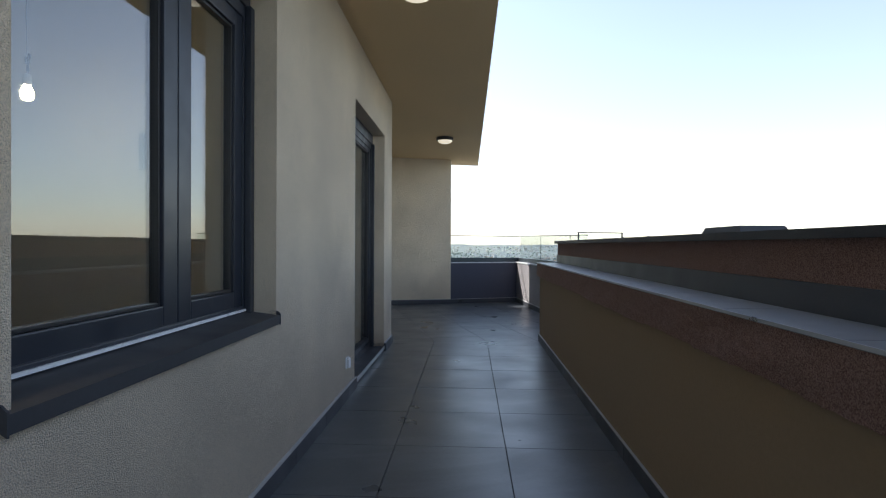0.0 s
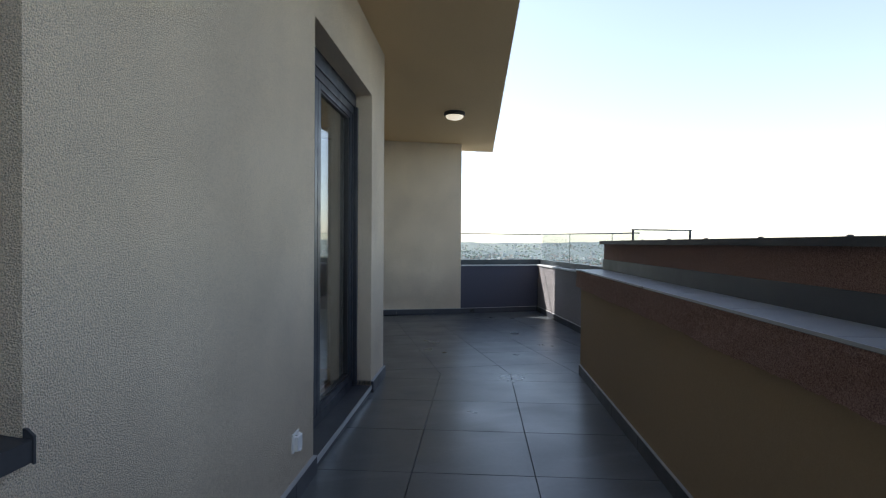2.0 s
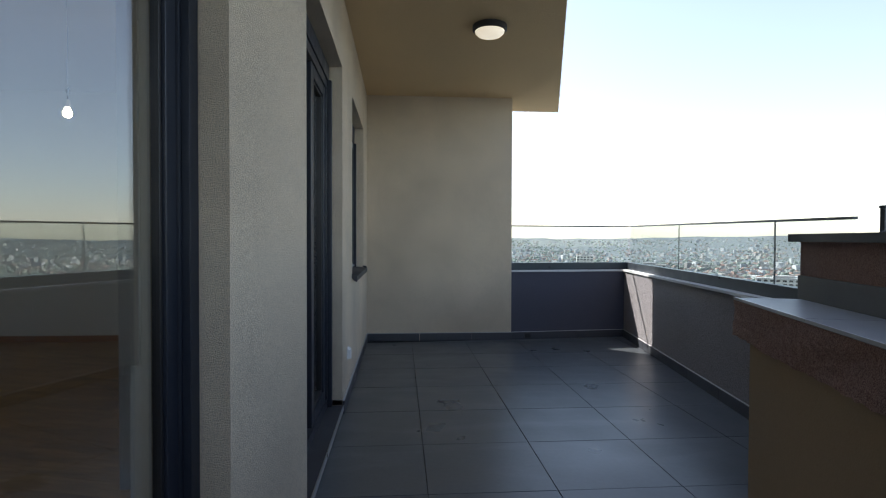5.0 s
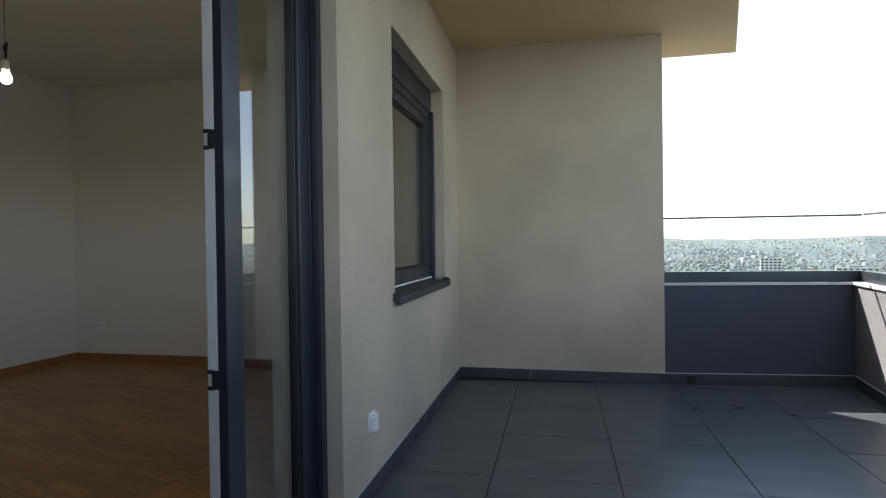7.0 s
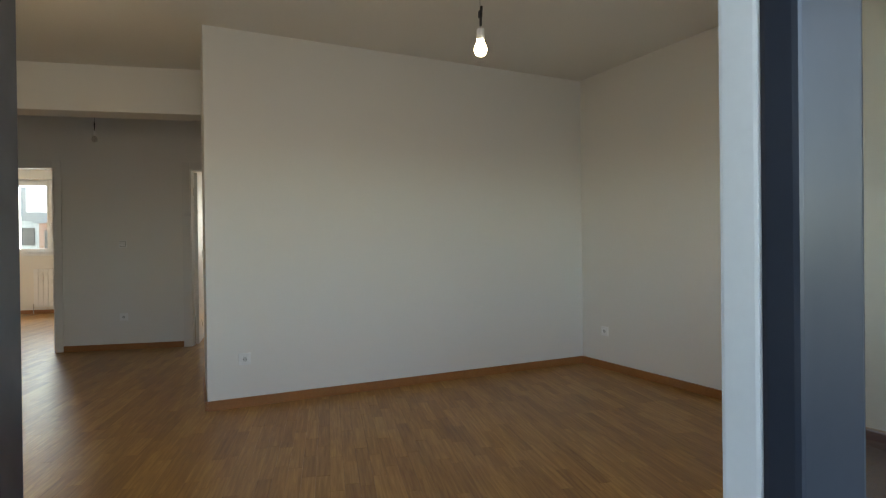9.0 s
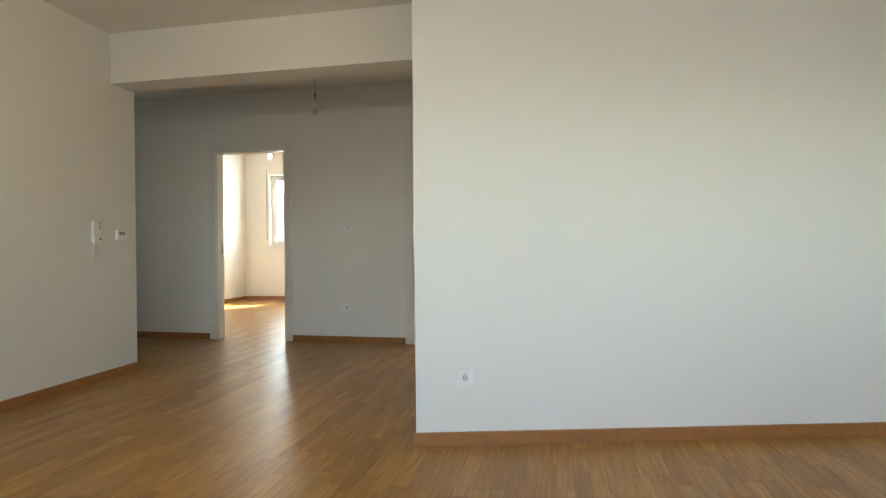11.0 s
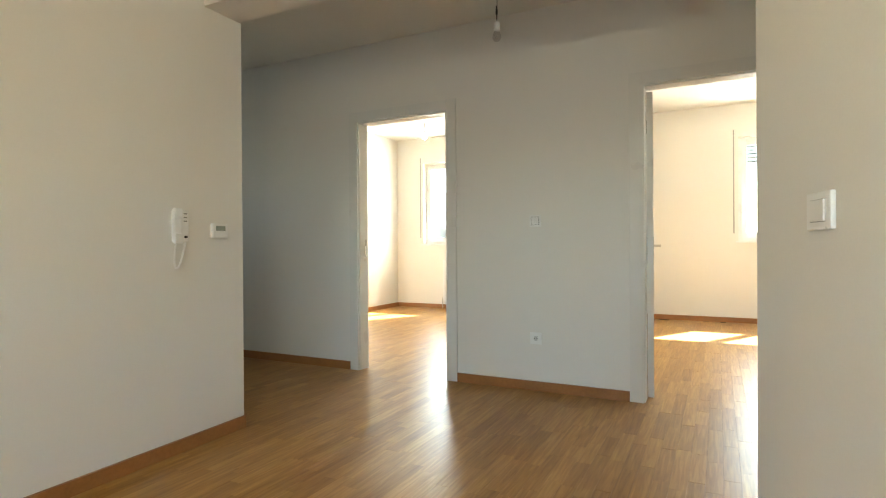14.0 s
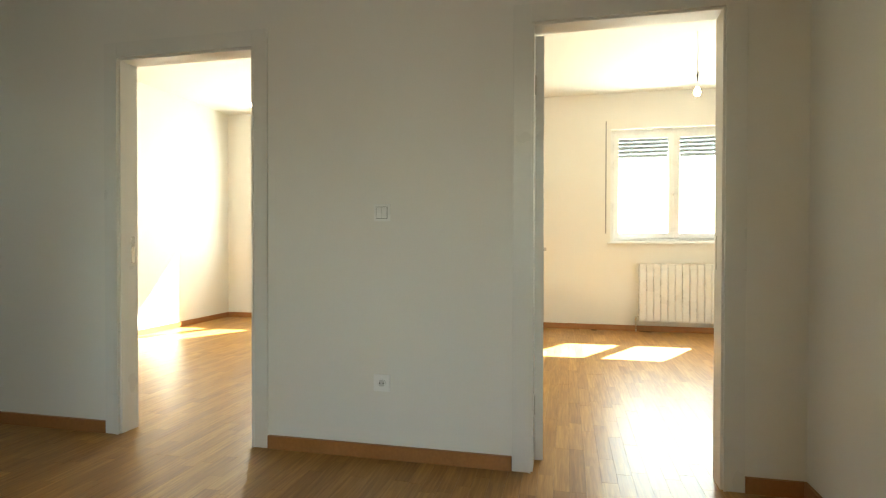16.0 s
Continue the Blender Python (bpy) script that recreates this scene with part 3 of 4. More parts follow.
# ---- lamps under the soffit ----
def soffit_lamp(v, u):
    p = wa(v, u, SOF)
    t = thing("ceiling_lamp", pose(*p), "round dark-rimmed outdoor ceiling lamp, lit", "lamp", "soffit lamps")
    part("base", lathe([(0.115, 0.0), (0.13, -0.008), (0.13, -0.042), (0.118, -0.05), (0.1, -0.05)], 32), METAL, t, "dark metal rim", smooth=False)
    part("diffuser", lathe([(0.112, -0.049), (0.108, -0.062), (0.09, -0.08), (0.055, -0.093), (0.002, -0.098)], 32), LAMPON, t, "frosted glass diffuser", smooth=True)
    return t
soffit_lamp(0.535, 2.0)
soffit_lamp(0.58, -2.91)


# ---- wall plates ----
def socket(m, label, double=0, cover=False):
    """Plate on a wall; local x is out of the wall."""
    t = thing("wall_socket", m, label, "socket")
    w = 0.042 + 0.075 * double / 2
    part("plate", boxes((0, 0.009, -w, w, -0.042, 0.042), bevel=0.003), PLASTIC, t)
    if cover:
        part("cover", boxes((0.009, 0.027, -0.033, 0.033, -0.036, 0.029), bevel=0.006), PLASTIC, t, "square splash cover")
        part("thumb_grip", boxes((0.02, 0.031, -0.012, 0.012, -0.04, -0.033), bevel=0.002), PLASTIC, t)
        part("hinge", boxes((0.009, 0.022, -0.02, 0.02, 0.03, 0.038), bevel=0.003), PLASTIC, t)
    else:
        for k in range(double + 1):
            yc = (k - double / 2) * 0.075
            bm = lathe([(0.021, 0.0), (0.021, 0.006), (0.018, 0.006), (0.018, 0.002), (0.002, 0.002)], 20)
            bmesh.ops.rotate(bm, verts=bm.verts[:], cent=(0, 0, 0), matrix=Matrix.Rotation(radians(90), 3, "Y"))
            bmesh.ops.translate(bm, verts=bm.verts[:], vec=(0.0085, yc, 0))
            part("insert", bm, PLASTIC, t)
            # light grey block gives the white insert's recess its shade
            part("well_shade", boxes((0.0088, 0.0106, yc - 0.012, yc + 0.012, -0.016, 0.016)), LGREY, t, "grey block coloured as the recess's shade")
            for dy in (-0.0095, 0.0095):
                part("pin_hole", boxes((0.0108, 0.0122, yc + dy - 0.003, yc + dy + 0.003, -0.003, 0.003)), DARKP, t)
    return t


def wide_switch(m, label):
    """Wide plate with rounded cheeks and one broad rocker."""
    t = thing("light_switch", m, label, "switch")
    part("plate", boxes((0, 0.011, -0.06, 0.06, -0.04, 0.04), bevel=0.004), PLASTIC, t)
    # grey sheet under the rocker stands in for the shadow round it
    part("gap_shade", boxes((0.0105, 0.0116, -0.037, 0.037, -0.024, 0.024)), GREYP, t, "grey backing coloured as the gap's shade")
    part("rocker", boxes((0.011, 0.0155, -0.0365, 0.0365, -0.0228, 0.0228), bevel=0.002), PLASTIC, t)
    return t


def switch(m, label, rockers=1):
    t = thing("light_switch", m, label, "switch")
    part("plate", boxes((0, 0.008, -0.042, 0.042, -0.042, 0.042), bevel=0.003), PLASTIC, t)
    # shadow line round the rockers, made as a grey backing
    part("gap_shade", boxes((0.0075, 0.0088, -0.0295, 0.0295, -0.0295, 0.0295)), GREYP, t, "grey backing coloured as the gap's shade")
    for k in range(rockers):
        a, b = -0.027 + 0.054 * k / rockers, -0.027 + 0.054 * (k + 1) / rockers
        part("rocker", boxes((0.008, 0.014, a + 0.0008, b - 0.0008, -0.027, 0.027), bevel=0.002), PLASTIC, t)
        part("indicator", boxes((0.0138, 0.0145, (a + b) / 2 - 0.003, (a + b) / 2 + 0.003, 0.014, 0.022)), PVC, t, "pale indicator window")
    return t

RX = lambda p, a: Matrix.Translation(p) @ pose(0, 0, 0, 0, 0, a)
socket(RX(wa(0.019, -2.365, 0.262), -PHI), "white outdoor socket with a splash cover", cover=True)
socket(RX((0.001, 3.574, 0.34), 0), "white outdoor socket with a splash cover", cover=True)
socket(RX((-4.051, 2.77, 0.37), -1.9), "white wall socket low on the white wall")
socket(RX((-3.65, 5.864, 0.37), -90), "white wall socket low on the white wall")
socket(RX((-2.02, 5.864, 1.09), -90), "white triple socket row at worktop height", double=2)
socket(RX(wa(EV + 0.001, -1.98, 0.40), -PHI), "white wall socket between the doorways")
switch(RX(wa(EV + 0.001, -1.98, 1.24), -PHI), "white double light switch between the doorways", 2)
wide_switch(RX((-4.48, 2.538, 1.13), -92.6), "wide white light switch with one broad rocker on the wall end")

# ---- intercom and thermostat ----
ic = thing("intercom", RX(wa(-4.95, GU + 0.0125, 1.175), 91.7 - PHI) @ Matrix.Scale(0.8, 4), "white wall intercom with a handset on a coiled cord", "intercom")
part("base", boxes((0, 0.028, -0.05, 0.056, -0.1, 0.1), bevel=0.008), PLASTIC, ic)
part("handset", boxes((0.029, 0.043, -0.062, -0.006, -0.09, 0.09), (0.029, 0.052, -0.064, -0.004, 0.05, 0.108), (0.029, 0.052, -0.064, -0.004, -0.112, -0.05), bevel=0.009), PLASTIC, ic, "white handset")
for k in range(3):
    part("button", boxes((0.028, 0.031, 0.016, 0.042, 0.073 - k * 0.024, 0.081 - k * 0.024), bevel=0.001), GREYP, ic, "grey button")
part("call_button", boxes((0.028, 0.032, 0.02, 0.042, -0.078, -0.064), bevel=0.001), DARKP, ic)
cord = []
for i in range(121):
    k = i / 120
    ang = math.pi * k
    cord.append((0.035 + 0.006 * math.cos(i * 1.5), -0.012 - 0.034 * math.cos(ang) - 0.03 * math.sin(ang) + 0.006 * math.sin(i * 1.5), -0.1 - 0.17 * math.sin(ang)))
part("cord", tube(cord, 0.0028, 6), PLASTIC, ic, smooth=True)
th = thing("thermostat", RX(wa(-5.20, GU + 0.006, 1.155), 91.7 - PHI), "small white room thermostat with a grey display", "thermostat")
part("body", boxes((0, 0.022, -0.05, 0.05, -0.04, 0.04), bevel=0.005), PLASTIC, th)
part("display", boxes((0.022, 0.0235, -0.032, 0.032, 0.0, 0.026)), mat("lcd", (0.28, 0.31, 0.28), 0.25), th, "grey display")


# ---- bare bulbs ----
def bulb(p, zc, lit, label):
    t = thing("bulb", pose(p[0], p[1], zc), label, "light bulb", "bare bulbs")
    top = 0.0
    drop = zc - p[2]
    part("wire", tube([(0, 0, 0), (0.004, 0.003, -(drop) * 0.35), (-0.005, 0.002, -drop * 0.7), (0, 0, -drop)], 0.0028, 6), GREYP, t)
    part("connector", boxes((-0.008, 0.008, -0.006, 0.006, -drop + 0.055, -drop + 0.085), (-0.003, 0.007, -0.003, 0.004, -drop + 0.02, -drop + 0.056), (0.004, 0.014, -0.004, 0.004, -drop + 0.078, -drop + 0.1), bevel=0.002), DARKP, t, "black wire connector")
    part("holder", lathe([(0.005, -drop + 0.012), (0.016, -drop + 0.006), (0.0175, -drop - 0.034), (0.016, -drop - 0.04)], 16), PLASTIC, t)
    part("globe", lathe([(0.0135, -drop - 0.038), (0.0145, -drop - 0.046), (0.02, -drop - 0.057), (0.025, -drop - 0.07), (0.026, -drop - 0.081), (0.022, -drop - 0.095), (0.012, -drop - 0.104), (0.002, -drop - 0.106)], 20), BULBON if lit else BULBOFF, t, "glowing globe" if lit else "clear globe", smooth=True)
    return t

bulb((-1.83, 3.44, 2.07), ZC, True, "bare lit bulb hanging on a short wire")
bulb((-3.58, 1.24, 2.24), ZC, True, "bare lit bulb hanging on a short wire")
bulb((*wa(-6.1, -1.97)[:2], 2.37), ZC, False, "bare unlit bulb hanging on a short wire")
bulb((*wa(-9.3, -4.2)[:2], 2.56), ZR, True, "bare lit bulb hanging on a short wire")
bulb((*wa(-9.4, 0.0)[:2], 2.47), ZR, True, "bare lit bulb hanging on a short wire")
bulb((*wa(-1.01, -4.06)[:2], 1.86), ZC, True, "bare lit bulb hanging on a short wire")


# ---- inner doorways ----
def doorway(name, u0, u1, hinge_left, angle, label):
    t = thing(name, FA, label, "door")
    w = 0.085
    z1 = DH
    for s_, x0, x1 in ((1, EV, EV + 0.014), (-1, EV - 0.134, EV - 0.12)):
        part("casing", boxes((x0, x1, u0 - w + 0.012, u0 + 0.012, ZI, z1 + w - 0.012), bevel=0.003), DOORW, t)
        part("casing", boxes((x0, x1, u1 - 0.012, u1 + w - 0.012, ZI, z1 + w - 0.012), bevel=0.003), DOORW, t)
        part("casing", boxes((x0, x1, u0 + 0.0125, u1 - 0.0125, z1 - 0.012, z1 + w - 0.012), bevel=0.003), DOORW, t)
    part("stop_bead", boxes((EV + 0.0142, EV + 0.019, u0 + 0.002, u0 + 0.013, ZI, z1 - 0.001), (EV + 0.0142, EV + 0.019, u1 - 0.013, u1 - 0.002, ZI, z1 - 0.001), (EV + 0.0142, EV + 0.019, u0 + 0.0135, u1 - 0.0135, z1 - 0.012, z1 - 0.001)), DOORW, t)
    part("jamb", boxes((EV - 0.12, EV - 0.0005, u0, u0 + 0.022, ZI, z1 - 0.0), bevel=0.002), DOORW, t)
    part("jamb", boxes((EV - 0.12, EV - 0.0005, u1 - 0.022, u1, ZI, z1 - 0.0), bevel=0.002), DOORW, t)
    part("jamb", boxes((EV - 0.12, EV - 0.0005, u0 + 0.0225, u1 - 0.0225, z1 - 0.022, z1), bevel=0.002), DOORW, t)
    uh = u0 + 0.024 if hinge_left else u1 - 0.024
    sgn = 1 if hinge_left else -1
    lw = u1 - u0 - 0.05
    lm = pose(EV - 0.122, uh, 0, 0, 0, angle)
    leaf = part("leaf", boxes((-lw, -0.002, min(0, sgn * 0.04), max(0, sgn * 0.04), ZI + 0.008, z1 - 0.028), bevel=0.002), DOORW, t, "white open door leaf")
    leaf.matrix_local = lm
    for z in (0.28, 1.83):
        h = part("hinge", boxes((-0.012, 0.012, -0.004 * sgn - 0.006, -0.004 * sgn + 0.006, ZI + z - 0.045, ZI + z + 0.045), (-0.02, 0.004, -0.001, 0.001, ZI + z - 0.04, ZI + z + 0.04), bevel=0.002), STEEL, leaf, "brass-coloured hinge")
    for sy in (sgn * 0.04 + sgn * 0.001, -sgn * 0.001):
        d = 1 if sy * sgn > 0.02 else -1
        y_ = sy
        part("handle", boxes((-lw + 0.05, -lw + 0.072, min(y_, y_ + d * sgn * 0.05), max(y_, y_ + d * sgn * 0.05), ZI + 1.02, ZI + 1.04),
                             (-lw + 0.05, -lw + 0.17, min(y_ + d * sgn * 0.04, y_ + d * sgn * 0.055), max(y_ + d * sgn * 0.04, y_ + d * sgn * 0.055), ZI + 1.02, ZI + 1.04),
                             (-lw + 0.042, -lw + 0.08, min(y_, y_ + d * sgn * 0.006), max(y_, y_ + d * sgn * 0.006), ZI + 0.88, ZI + 1.1), bevel=0.002), STEEL, leaf)
    ys = u1 - 0.0225 if hinge_left else u0 + 0.0215
    part("lock_plate", boxes((EV - 0.1, EV - 0.075, ys, ys + 0.001, ZI + 0.95, ZI + 1.1)), STEEL, t)
    return t
doorway("door_1", *E1, False, -8, "white interior door frame, leaf swung open into the room")
doorway("door_2", *E2, True, 6, "white interior door frame, leaf swung open into the room")


# ---- far room windows, shutters, radiators ----
def room_window(name, u0, u1, slats):
    t = thing(name, FA @ pose(RV - 0.3, 0, 0), "white two-leaf window with a half-lowered roller shutter", "window")
    z0, z1 = WZ
    um = (u0 + u1) / 2
    part("frame", ring(u0, u1, z0, z1, 0.05, 0.12, 0.19, 0.004), PVC, t)
    for a, b in ((u0 + 0.04, um + 0.002), (um - 0.002, u1 - 0.04)):
        s = part("sash", ring(a, b, z0 + 0.04, z1 - 0.04, 0.065, 0.14, 0.205 if a < um - 0.1 else 0.207, 0.004), PVC, t)
        p = part("pane", boxes((0.165, 0.172, a + 0.06, b - 0.06, z0 + 0.1, z1 - 0.1)), GLASS, s)
        p.visible_shadow = False
    part("handle", boxes((0.207, 0.25, um - 0.012, um + 0.012, z0 + 0.55, z0 + 0.58), (0.235, 0.25, um - 0.01, um + 0.01, z0 + 0.46, z0 + 0.58), bevel=0.002), PVC, t)
    part("shutter_box", boxes((0.1, 0.222, u0 - 0.03, u1 + 0.03, z1, z1 + 0.17), bevel=0.006), PVC, t, "white roller shutter box")
    part("inner_sill", boxes((0.2, 0.33, u0 - 0.03, u1 + 0.03, z0 - 0.025, z0), bevel=0.004), PVC, t)
    part("strap", boxes((0.302, 0.304, u0 - 0.06, u0 - 0.045, z0 + 0.1, z1 + 0.1)), mat("grey_strap", (0.35, 0.35, 0.33), 0.9), t)
    for k in range(slats):
        z = z1 - 0.03 - k * 0.05
        part("slat", boxes((0.06, 0.07, u0 + 0.03, u1 - 0.03, z - 0.044, z), bevel=0.003), SLAT, t, "grey shutter slat")
    return t
room_window("window_3", *W1U, 1)
room_window("window_4", *W2U, 6)


def radiator(m, n, h=0.72):
    t = thing("radiator", m, "white ribbed aluminium radiator under the window", "radiator", "radiators")
    for k in range(n):
        bm = boxes((0.035, 0.115, k * 0.08 + 0.001, k * 0.08 + 0.079, 0.03, h), bevel=0.007)
        o = part("rib", bm, PVC, t)
        part("fin", boxes((0.11, 0.122, k * 0.08 + 0.006, k * 0.08 + 0.074, 0.05, h - 0.06), bevel=0.005), PVC, o)
    part("pipe", tube([(0.06, -0.03, -0.1), (0.06, -0.03, 0.08), (0.06, 0.02, 0.08)], 0.009), STEEL, t)
    part("bracket", boxes((0.0, 0.05, 0.2, 0.22, h - 0.12, h - 0.1)), PVC, t)
    part("bracket", boxes((0.0, 0.05, n * 0.08 - 0.22, n * 0.08 - 0.2, h - 0.12, h - 0.1)), PVC, t)
    return t
radiator(FA @ pose(RV, W2U[0] + 0.33, ZI + 0.1), 14)
radiator(FA @ pose(RV, W1U[0] + 0.42, ZI + 0.1), 10)
radiator(FA @ pose(INN, -0.12, ZI + 0.1, 0, 0, 180), 5, 0.6)

# strap winder beside the open door
sw = thing("strap_winder", RX((INN - 0.001, 3.345, 1.18), 180), "white roller shutter strap winder on the wall", "strap winder")
part("case", boxes((0, 0.03, -0.055, 0.055, -0.075, 0.075), bevel=0.009), PVC, sw)
part("slot", boxes((0.0295, 0.0305, -0.02, 0.02, -0.045, -0.04)), GREYP, sw, "grey strap slot")
part("strap", boxes((0.008, 0.010, -0.009, 0.009, 0.075, 1.15)), mat("cream_strap", (0.55, 0.5, 0.42), 0.9), sw)


# ---- oak baseboards ----
def oak_run(p, q, z0=ZI):
    """Oak skirting; the room lies to the left of p to q."""
    return tagged(part("baseboard", strip(p, q, -0.016, 0.0, z0, z0 + 0.067), OAKB), kind="structure")
def w2(v, u):
    return tuple(wa(v, u)[:2])
oak_run((-3.951, 5.865), D0)
oak_run((-0.3, 5.865), (-3.951, 5.865))
oak_run((D0[0] - 0.0, D0[1] + 0.0), D1)
oak_run(w2(-5.38, GU), w2(INN, GU + 0.15))
oak_run(w2(-5.38, -7.2), w2(-5.38, GU))
oak_run(w2(EV, E1[0] - 0.075), w2(EV, -7.2))
oak_run(w2(EV, E2[0] - 0.075), w2(EV, E1[1] + 0.075))
oak_run(w2(EV, HU), w2(EV, E2[1] + 0.075))
oak_run(w2(-4.92, HU), w2(EV, HU))
oak_run(D1, w2(-4.92, HU))
oak_run(w2(RV, -1.93), w2(RV, -1.92))
oak_run(w2(RV, 2.9), w2(RV, -1.93))
oak_run(w2(RV, -2.05), w2(RV, -5.85))
oak_run(w2(RV, -5.85), w2(EV - 0.12, -5.85))
oak_run(w2(EV - 0.12, -2.05), w2(RV, -2.05))

# low vent hood and screws on the parapet cap
vh = thing("vent_hood", FA @ pose(2.12, -3.9, 1.189, 0, 0, 0), "low dark sheet metal vent hood on the parapet cap", "vent")
bm = boxes((-0.1, 0.1, -0.19, 0.19, 0, 0.03))
for v_ in bm.verts:
    if v_.co.z > 0.02:
        v_.co.x *= 0.9
        v_.co.y *= 0.86
part("hood", bm, METAL, vh)
for u in (-0.2, -0.75, -1.3, -1.85, -2.4, -2.95):
    t = thing("cap_screw", FA @ pose(2.02, u, 1.189), "small round screw head on the metal cap", "screw", "cap screws")
    part("head", lathe([(0.012, 0), (0.012, 0.003), (0.006, 0.007), (0.001, 0.007)], 10), METAL, t)

# ---- daylight through the terrace openings ----
def sky_lamp(name, m, w, h, energy, tone=(0.82, 0.88, 1.0), spread=135):
    lt = bpy.data.lights.new(name, "AREA")
    lt.shape, lt.size, lt.size_y, lt.energy, lt.color = "RECTANGLE", w, h, energy, tone
    lt.spread = radians(spread)
    o = new(name, lt)
    o.matrix_world = m
    return o
def into(p, d):
    return look(p, Vector(p) + Vector(d))
nA = wa(1, 0) - wa(0, 0)
sky_lamp("sky_light_door", into(wa(-0.26, -1.31, 1.2), -nA), 1.3, 2.0, SKYL * 0.75)
sky_lamp("sky_light_door", into((-0.26, 2.64, 1.2), (-1, 0, 0)), 1.25, 2.0, SKYL * 0.6)
sky_lamp("sky_light_room", into(wa(RV - 0.33, sum(W1U) / 2, 1.8), nA), 1.2, 1.2, ROOML, (1.0, 0.95, 0.86), 180)
sky_lamp("sky_light_room", into(wa(RV - 0.33, sum(W2U) / 2, 1.72), nA), 1.4, 1.0, ROOML, (1.0, 0.95, 0.86), 180)
sky_lamp("sky_light_window", into((-0.27, 4.6, 1.5), (-1, 0, 0)), 1.1, 1.2, SKYL * 0.5)

# ---- terrace tiles ----
def clip(poly, p, q):
    """The part of poly to the left of p to q."""
    out = []
    def side(a):
        return (q[0] - p[0]) * (a[1] - p[1]) - (q[1] - p[1]) * (a[0] - p[0])
    for i, a in enumerate(poly):
        b = poly[(i + 1) % len(poly)]
        sa, sb = side(a), side(b)
        if sa >= 0:
            out.append(a)
        if sa * sb < 0:
            k = sa / (sa - sb)
            out.append((a[0] + (b[0] - a[0]) * k, a[1] + (b[1] - a[1]) * k))
    return out


def area(poly):
    return abs(sum(a[0] * b[1] - b[0] * a[1] for a, b in zip(poly, poly[1:] + poly[:1]))) / 2


def tile_piece(name, poly, z0, z1, material, parent):
    """A slab with eased top edges."""
    cx, cy = sum(p[0] for p in poly) / len(poly), sum(p[1] for p in poly) / len(poly)
    bm = bmesh.new()
    e = 0.0015
    rings = []
    for z, k in ((z0, 0), (z1 - e, 0), (z1, e)):
        rg_ = []
        for x, y in poly:
            d = math.hypot(x - cx, y - cy) or 1
            rg_.append(bm.verts.new((x - (x - cx) / d * k - cx, y - (y - cy) / d * k - cy, z)))
        rings.append(rg_)
    n = len(poly)
    for a, b in zip(rings, rings[1:]):
        for i in range(n):
            bm.faces.new((a[i], a[(i + 1) % n], b[(i + 1) % n], b[i]))
    bm.faces.new(rings[-1])
    bmesh.ops.recalc_face_normals(bm, faces=bm.faces[:])
    o = part(name, bm, material, parent)
    o.location = (cx, cy, 0)
    return o

terrace = bpy.data.objects["floor_terrace"]
BEND = ((0.0, 1.93), (2.6, 1.466))
rng = random.Random(4)
G = 0.0018
def lay(points_of, us, vs, edges):
    for a, b in zip(us, us[1:]):
        for c, d in zip(vs, vs[1:]):
            poly = [points_of(a + G, c + G), points_of(b - G, c + G), points_of(b - G, d - G), points_of(a + G, d - G)]
            for p, q in edges:
                poly = clip(poly, p, q) if len(poly) > 2 else []
            if len(poly) > 2 and area(poly) > 0.004:
                tile_piece("floor_tile", poly, -0.012, rng.uniform(-0.0006, 0.0006), TILE, terrace)
lay(lambda v, u: tuple(wa(v, u)[:2]), [0.0, 0.512, 1.132, 1.76], [-0.772 + 0.632 * k for k in range(-13, 4)], [(BEND[1], BEND[0])])
side = [((0.0, 5.86), (0.0, 1.9)), BEND, ((2.45, 1.4), (3.065, 6.0)), ((3.065, 5.962), (1.66, 5.845)), ((1.66, 5.84), (0.0, 5.835))]
lay(lambda x, y: (x, y), [-0.1, 0.51, 1.115, 1.715, 2.31, 2.91, 3.5], [3.885 + 0.606 * k for k in range(-5, 5)], side[:4])
# ledge and base tiles of the stepped parapet
ledge = bpy.data.objects["trim_tier_lower"]
for k in range(16):
    a = 0.27 - 0.6 * k
    tile_piece("ledge_tile", [tuple(wa(v, u)[:2]) for v, u in ((1.738, a - 0.596), (1.974, a - 0.596), (1.974, a), (1.738, a))], 0.917, 0.930, LEDGE, ledge)

